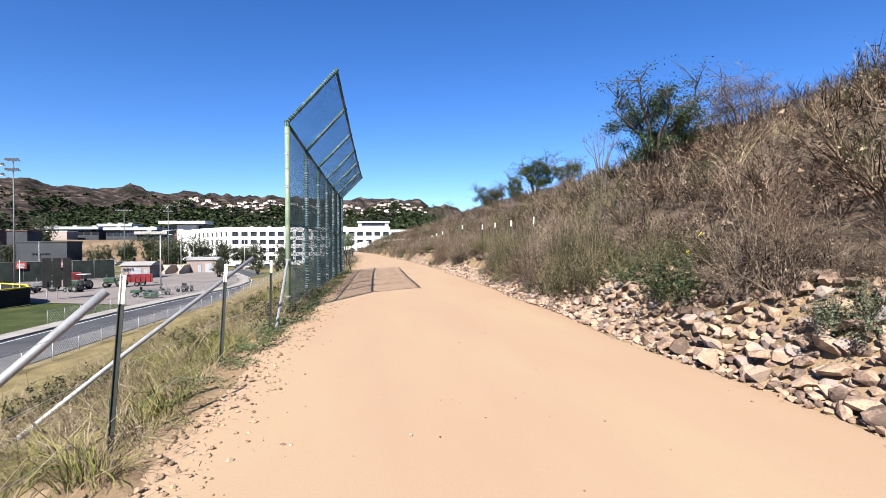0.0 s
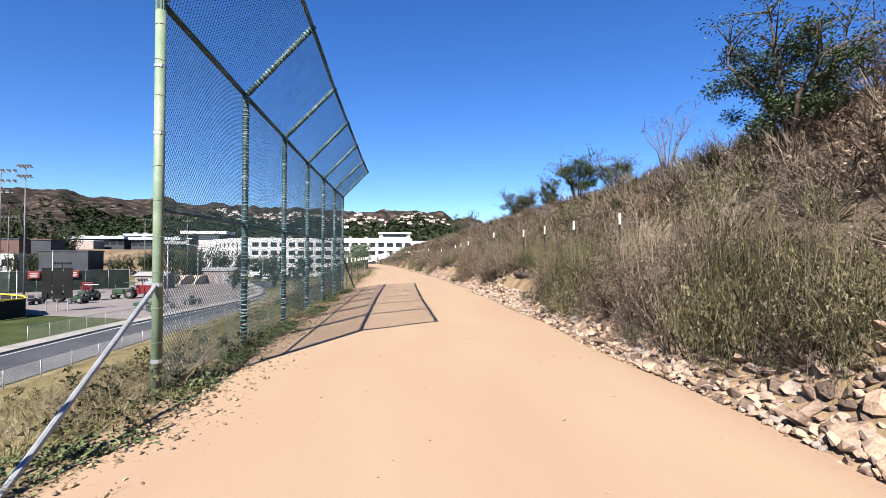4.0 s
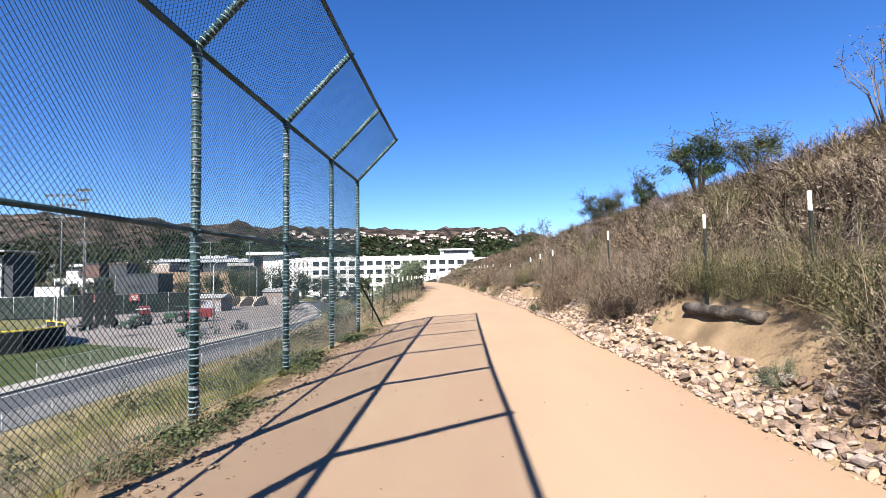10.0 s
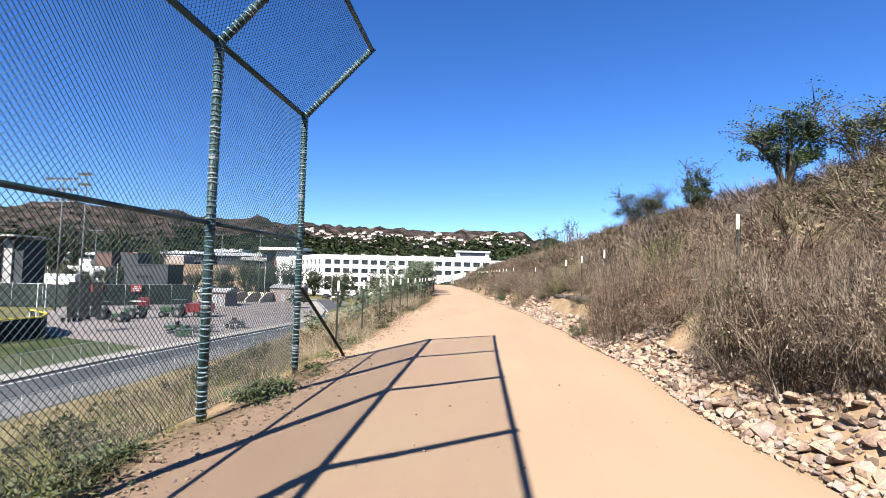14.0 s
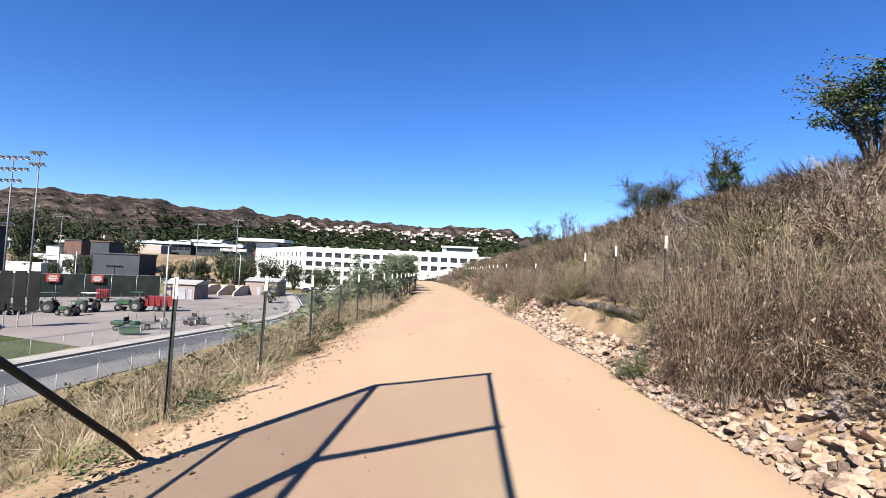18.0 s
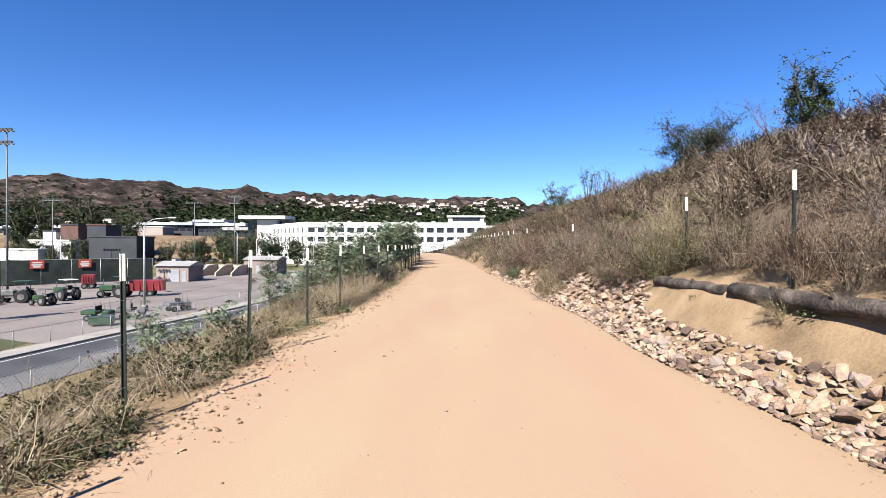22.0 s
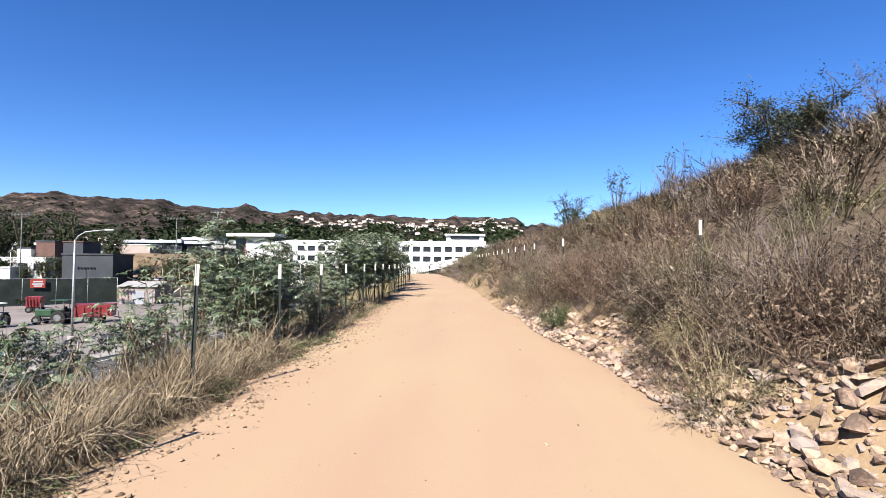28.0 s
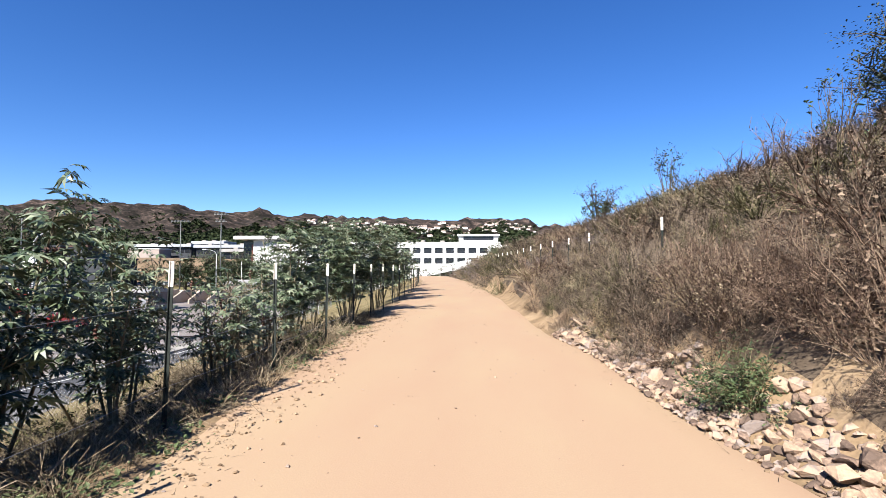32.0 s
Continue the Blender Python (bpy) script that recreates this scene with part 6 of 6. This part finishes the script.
slab_roof_hall(-117, 290, 24, 12, BASE, 9.6, M_NAVY, M_SHEETROOF, 6, "low dark glass-fronted hall with a grey roof")
slab_roof_hall(-255, 340, 70, 24, BASE, 12.0, M_SHEETROOF, M_WHITE, 12, "long low grey hall with a white roof")
slab_roof_hall(-345, 360, 60, 24, BASE, 12.0, M_STUCCO, M_WHITE, 10, "long low beige hall with a white roof")
slab_roof_hall(-300, 250, 40, 20, BASE, 7.0, M_WHITE, M_WHITE, 8, "long low white hall")
M_LOT = node_mat("bare_lot_soil", [(0.078, 0.055, 0.032), (0.124, 0.085, 0.050), (0.165, 0.119, 0.076)], 0.12, 2, 0.95, 0)


def lot_z(x, y):
    return BASE + 0.15 + 11.3 * smooth(228, 292, y) + 0.5 * noise.noise(Vector((x * 0.1, y * 0.1, 4)))


tagged(part("bare_lot", land("bare_lot", steps((-330, -88, 8)), steps((222, 300, 6)), lot_z, [M_LOT]), None), "bare brown slope below the far halls", "ground", kind="structure")
sg_mat = node_mat("red_banner", [(0.27, 0.036, 0.024), (0.33, 0.054, 0.036)], 2, 20, 0.8, 0)
for sx, sy in ((-77.9, 117.0), (-73.2, 122.3)):
    ob = thing("banner", pose(sx + 0.2, sy - 0.2, -2.4, 0, 0, 48), "red banner with white writing hung on the windscreen fence", "banner", "banners on the windscreen")
    part("sheet", Geo().box((0, 0, 0), (2.0, 0.04, 1.5)), sg_mat, ob)
    for k, (w, dz) in enumerate(((1.3, 0.3), (1.5, -0.1), (1.1, -0.45))):
        part("writing_bar", Geo().box((0, -0.03, dz), (w, 0.02, 0.22)), M_WHITE, ob, "white lettering bar")

# trees in the middle distance
MT = (M_BARK, node_mat("mid_tree_leaf", [(0.013, 0.022, 0.009), (0.026, 0.041, 0.015), (0.049, 0.064, 0.026)], 0.3, 3, 0.7, 0, island=0.4))
for x, y, w, h, n in ((-76, 188, 11, 11, 1300), (-52, 196, 8, 8, 900), (-64, 186, 11, 10.5, 1300), (-70, 183, 10, 10, 1100), (-57, 190, 9, 10, 1100), (-47, 192, 10, 9.5, 1000), (-36, 194, 9, 9, 1000), (-86, 200, 9, 13, 1100), (-94, 198, 8, 11, 900), (-80, 206, 8, 12, 900), (-187, 260, 14, 29, 1500), (-178, 256, 11, 27, 1300), (-198, 252, 13, 27, 1300), (-208, 250, 14, 30, 1200), (-150, 224, 8, 12, 800), (-142, 200, 6, 9, 700), (-156, 199, 7, 10, 800), (-149, 200, 5, 7, 600), (-128, 200, 6, 8, 600), (-104, 196, 7, 8, 700), (-100, 212, 8, 9, 800), (-110, 216, 7, 8, 700), (-120, 205, 7, 8.5, 700), (-133, 196, 8, 10, 800), (-150, 205, 7, 9, 800), (-163, 200, 7, 8, 700), (-148, 238, 12, 20, 1200), (-210, 230, 14, 18, 1000), (14, 190, 9, 11, 900), (22, 200, 12, 13, 900), (-40, 128, 5, 4.5, 600), (-33, 138, 5, 5, 600), (-30, 150, 6, 6, 600)):
    leafy_tree("tree", x, y, BASE, w, h, int(n * 3.6), MT, "dark green broad tree in the valley", 0.055 * math.sqrt(w * h))

# ---- yard vehicles ----
M_TGREEN = node_mat("tractor_green", [(0.01, 0.028, 0.013), (0.015, 0.041, 0.017), (0.028, 0.056, 0.028)], 2, 20, 0.4, 0, spec=0.5)
M_TRED = node_mat("machine_red", [(0.104, 0.011, 0.013), (0.16, 0.016, 0.019), (0.224, 0.032, 0.032)], 1, 12, 0.45, 0, spec=0.5)
M_TYRE = node_mat("tyre_rubber", [(0.006, 0.006, 0.007), (0.011, 0.011, 0.011), (0.019, 0.018, 0.018)], 5, 40, 0.9, 0.3)
M_GREYSTEEL = node_mat("grey_machine_steel", [(0.054, 0.054, 0.054), (0.092, 0.092, 0.092), (0.14, 0.135, 0.13)], 2, 20, 0.6, 0.1)


def wheel(parent, x, y, r, w):
    """A tyre with a dished rim, its axle along y."""
    wh = part("wheel", Geo().tube([(0, -w / 2, 0), (0, -w * 0.42, 0), (0, w * 0.42, 0), (0, w / 2, 0)], [r * 0.86, r, r, r * 0.86], 18), M_TYRE, parent, at=pose(x, y, r))
    part("rim", Geo().tube([(0, -w / 2 - 0.03, 0), (0, w / 2 + 0.03, 0)], [r * 0.5, r * 0.5], 12), M_GREYSTEEL, wh)


def tractor(x, y, turn, s, body, canopy, label):
    t = thing("tractor", pose(x, y, BASE + 0.1, 0, 0, turn), label, "tractor", "machines in the yard")
    t.scale = (s, s, s)
    part("bonnet", Geo().box((0.95, 0, 1.15), (1.7, 0.75, 0.75), 0, 0, 0.12), body, t)
    part("chassis", Geo().box((0.2, 0, 0.75), (3.0, 0.5, 0.4), 0, 0, 0.05), M_GREYSTEEL, t)
    part("seat", Geo().box((-0.75, 0, 1.35), (0.5, 0.55, 0.14), 0, 0, 0.05).box((-0.98, 0, 1.6), (0.12, 0.55, 0.45), 0, 0, 0.04), M_TYRE, t)
    part("exhaust", Geo().tube([(1.3, 0.2, 1.5), (1.3, 0.2, 2.2)], 0.04, 8), M_GREYSTEEL, t)
    part("steering_wheel", Geo().tube([(-0.15 + 0.18 * math.cos(a), 0.2 * math.sin(a), 1.75 + 0.08 * math.cos(a)) for a in np.linspace(0, 6.28, 13)], 0.02, 6), M_TYRE, t)
    for sy in (-1, 1):
        part("fender", Geo().box((-0.75, sy * 0.72, 1.5), (1.1, 0.4, 0.1), 0, 0, 0.04), body, t)
        part("post", Geo().tube([(-1.1, sy * 0.5, 1.2), (-1.1, sy * 0.5, 2.45)], 0.035, 6), M_GREYSTEEL, t)
        wheel(t, -0.8, sy * 0.8, 0.72, 0.42)
        wheel(t, 1.35, sy * 0.68, 0.45, 0.28)
    part("canopy", Geo().box((-0.7, 0, 2.5), (1.7, 1.35, 0.1), 0, 0, 0.05), canopy, t)


tractor(-49.9, 99.4, 190, 1.15, M_TGREEN, M_TGREEN, "green tractor with a green canopy parked in the yard")
tractor(-54.0, 95.4, 160, 1.1, M_TGREEN, M_WHITE, "green tractor with a pale canopy parked in the yard")
tractor(-57.5, 92.0, 200, 1.1, M_GREYSTEEL, M_TGREEN, "dark worn tractor parked in the yard")
tractor(-52.0, 89.8, 170, 0.8, M_TGREEN, M_GREYSTEEL, "small dark green tractor parked in the yard")


def trailer(x, y, turn, length, mat, label):
    t = thing("trailer", pose(x, y, BASE + 0.1, 0, 0, turn), label, "trailer", "machines in the yard")
    g = Geo()
    w, h = 1.1, 1.5
    g.add([(-length / 2, -w * 0.8, 0.8), (length / 2, -w * 0.8, 0.8), (length / 2, w * 0.8, 0.8), (-length / 2, w * 0.8, 0.8), (-length / 2, -w, 0.8 + h), (length / 2, -w, 0.8 + h), (length / 2, w, 0.8 + h), (-length / 2, w, 0.8 + h)], [(3, 2, 1, 0), (0, 1, 5, 4), (1, 2, 6, 5), (2, 3, 7, 6), (3, 0, 4, 7), (4, 5, 6, 7)])
    part("tub", g, mat, t)
    for k in range(5):
        for sy in (-1, 1):
            part("rib", Geo().box((-length / 2 + length * (k + 0.5) / 5, sy * w * 0.97, 1.55), (0.1, 0.1, 1.5)), mat, t)
    part("drawbar", Geo().tube([(length / 2, 0, 0.7), (length / 2 + 1.2, 0, 0.5)], 0.06, 6), M_GREYSTEEL, t)
    for sx in (-0.5, 0.5):
        for sy in (-1, 1):
            wheel(t, sx, sy * 0.95, 0.45, 0.28)


trailer(-46.6, 101.5, 20, 4.2, M_TRED, "red farm trailer behind the green tractor")
trailer(-63.9, 111.8, 30, 1.8, M_TRED, "small red implement cart in the yard")


def cart(x, y, turn, mat, label):
    c = thing("utility_cart", pose(x, y, BASE + 0.1, 0, 0, turn), label, "cart", "machines in the yard")
    part("bed", Geo().box((-0.6, 0, 0.85), (1.4, 1.3, 0.4), 0, 0, 0.05), mat, c)
    part("nose", Geo().box((0.95, 0, 0.75), (0.8, 1.2, 0.55), 0, 0, 0.12), mat, c)
    part("seat", Geo().box((0.25, 0, 0.95), (0.45, 1.1, 0.2), 0, 0, 0.05).box((0.02, 0, 1.25), (0.12, 1.1, 0.45), 0, 0, 0.04), M_TYRE, c)
    for sx in (0.05, 0.9):
        for sy in (-1, 1):
            part("post", Geo().tube([(sx, sy * 0.55, 0.9), (sx - 0.1, sy * 0.5, 1.85)], 0.025, 6), M_GREYSTEEL, c)
    for sx in (-0.7, 0.95):
        for sy in (-1, 1):
            wheel(c, sx, sy * 0.6, 0.3, 0.22)


cart(-34.6, 81.2, 30, M_GREYSTEEL, "grey utility cart parked by the yard fence")
cart(-33.0, 86.6, 60, M_GREYSTEEL, "grey utility cart parked by the yard fence")
cart(-36.6, 79.2, 10, M_TGREEN, "green utility cart parked by the yard fence")
cart(-58.0, 87.8, 80, M_GREYSTEEL, "grey utility cart parked in the yard")
dump = thing("skip", pose(-33.9, 76.2, BASE + 0.1, 0, 0, 25), "low green metal skip by the yard fence", "skip")
part("tub", Geo().box((0, 0, 0.5), (1.9, 1.1, 0.7), 0, 0, 0.08), M_TGREEN, dump)
part("rim", Geo().box((0, 0, 0.86), (2.0, 1.2, 0.08), 0, 0, 0.03), M_TGREEN, dump)

# parked cars by the far buildings
def car(x, y, turn, mat, label):
    c = thing("car", pose(x, y, BASE + 0.1, 0, 0, turn), label, "car", "parked cars")
    part("body", Geo().box((0, 0, 0.62), (4.4, 1.75, 0.62), 0, 0, 0.18), mat, c)
    g = Geo()
    g.add([(-1.7, -0.8, 0.9), (1.1, -0.8, 0.9), (1.1, 0.8, 0.9), (-1.7, 0.8, 0.9), (-1.2, -0.65, 1.42), (0.4, -0.65, 1.42), (0.4, 0.65, 1.42), (-1.2, 0.65, 1.42)], [(0, 1, 5, 4), (1, 2, 6, 5), (2, 3, 7, 6), (3, 0, 4, 7)])
    part("glass", g, M_DARKGLASS, c)
    part("roof", Geo().box((-0.4, 0, 1.44), (1.6, 1.3, 0.06), 0, 0, 0.03), mat, c)
    for sx in (-1.35, 1.35):
        for sy in (-1, 1):
            wheel(c, sx, sy * 0.8, 0.32, 0.2)


for i in range(9):
    car(-128 + i * 3.1, 225 + rng.uniform(-0.3, 0.3), 90, rng.choice((M_WHITE, M_GREYSTEEL, M_NAVY, M_GALV)), "parked car beyond the bare lot")
for i in range(5):
    car(-48 + i * 3.2, 176, 90, rng.choice((M_WHITE, M_GREYSTEEL, M_NAVY)), "parked car below the office building")

# small machinery signs on the windscreen fence
for x, y in ((-117, 101.6), (-104, 106.0)):
    sgn = thing("sign", pose(x, y - 0.2, BASE + 4.2, 0, 0, 18), "small red and white sign on the windscreen fence", "sign")
    part("board", Geo().box((0, 0, 0.5), (1.6, 0.06, 1.0), 0, 0, 0.02), M_TRED, sgn)
    for k in range(3):
        part("bar", Geo().box((0, -0.04, 0.25 + k * 0.25), (1.2 - 0.2 * k, 0.02, 0.1)), M_WHITE, sgn)

# ---- leaning rail post behind the first wire fence ----
rail = thing("leaning_rail", pose(0, 0, 0), "grey galvanised pipe leaning down the bank from the fence", "pipe")
part("pipe", Geo().tube([(-2.62, 7.0, 1.42), (-3.9, 4.9, 0.1), (-4.9, 3.3, -1.0)], 0.035, 8), M_GALV, rail, smooth=True)
rail2 = thing("leaning_rail", pose(0, 0, 0), "grey galvanised pipe leaning down the bank from the fence", "pipe")
part("pipe", Geo().tube([(-2.66, 1.9, 1.25), (-3.6, 1.3, 0.2), (-4.6, 0.6, -0.9)], 0.04, 8), M_GALV, rail2, smooth=True)

board = thing("sign_board", pose(-47.3, 77.3, BASE, 0, 0, 35), "dark back of a field sign on tall posts", "sign")
for sx in (-1.2, 0.0, 1.2):
    part("post", Geo().tube([(sx, 0, 0), (sx, 0, 6.2)], 0.07, 8), M_GALV, board)
    part("panel", Geo().box((sx, -0.12, 4.05), (1.02, 0.08, 4.3), 0, 0, 0.02), M_BLACKCLOTH, board)
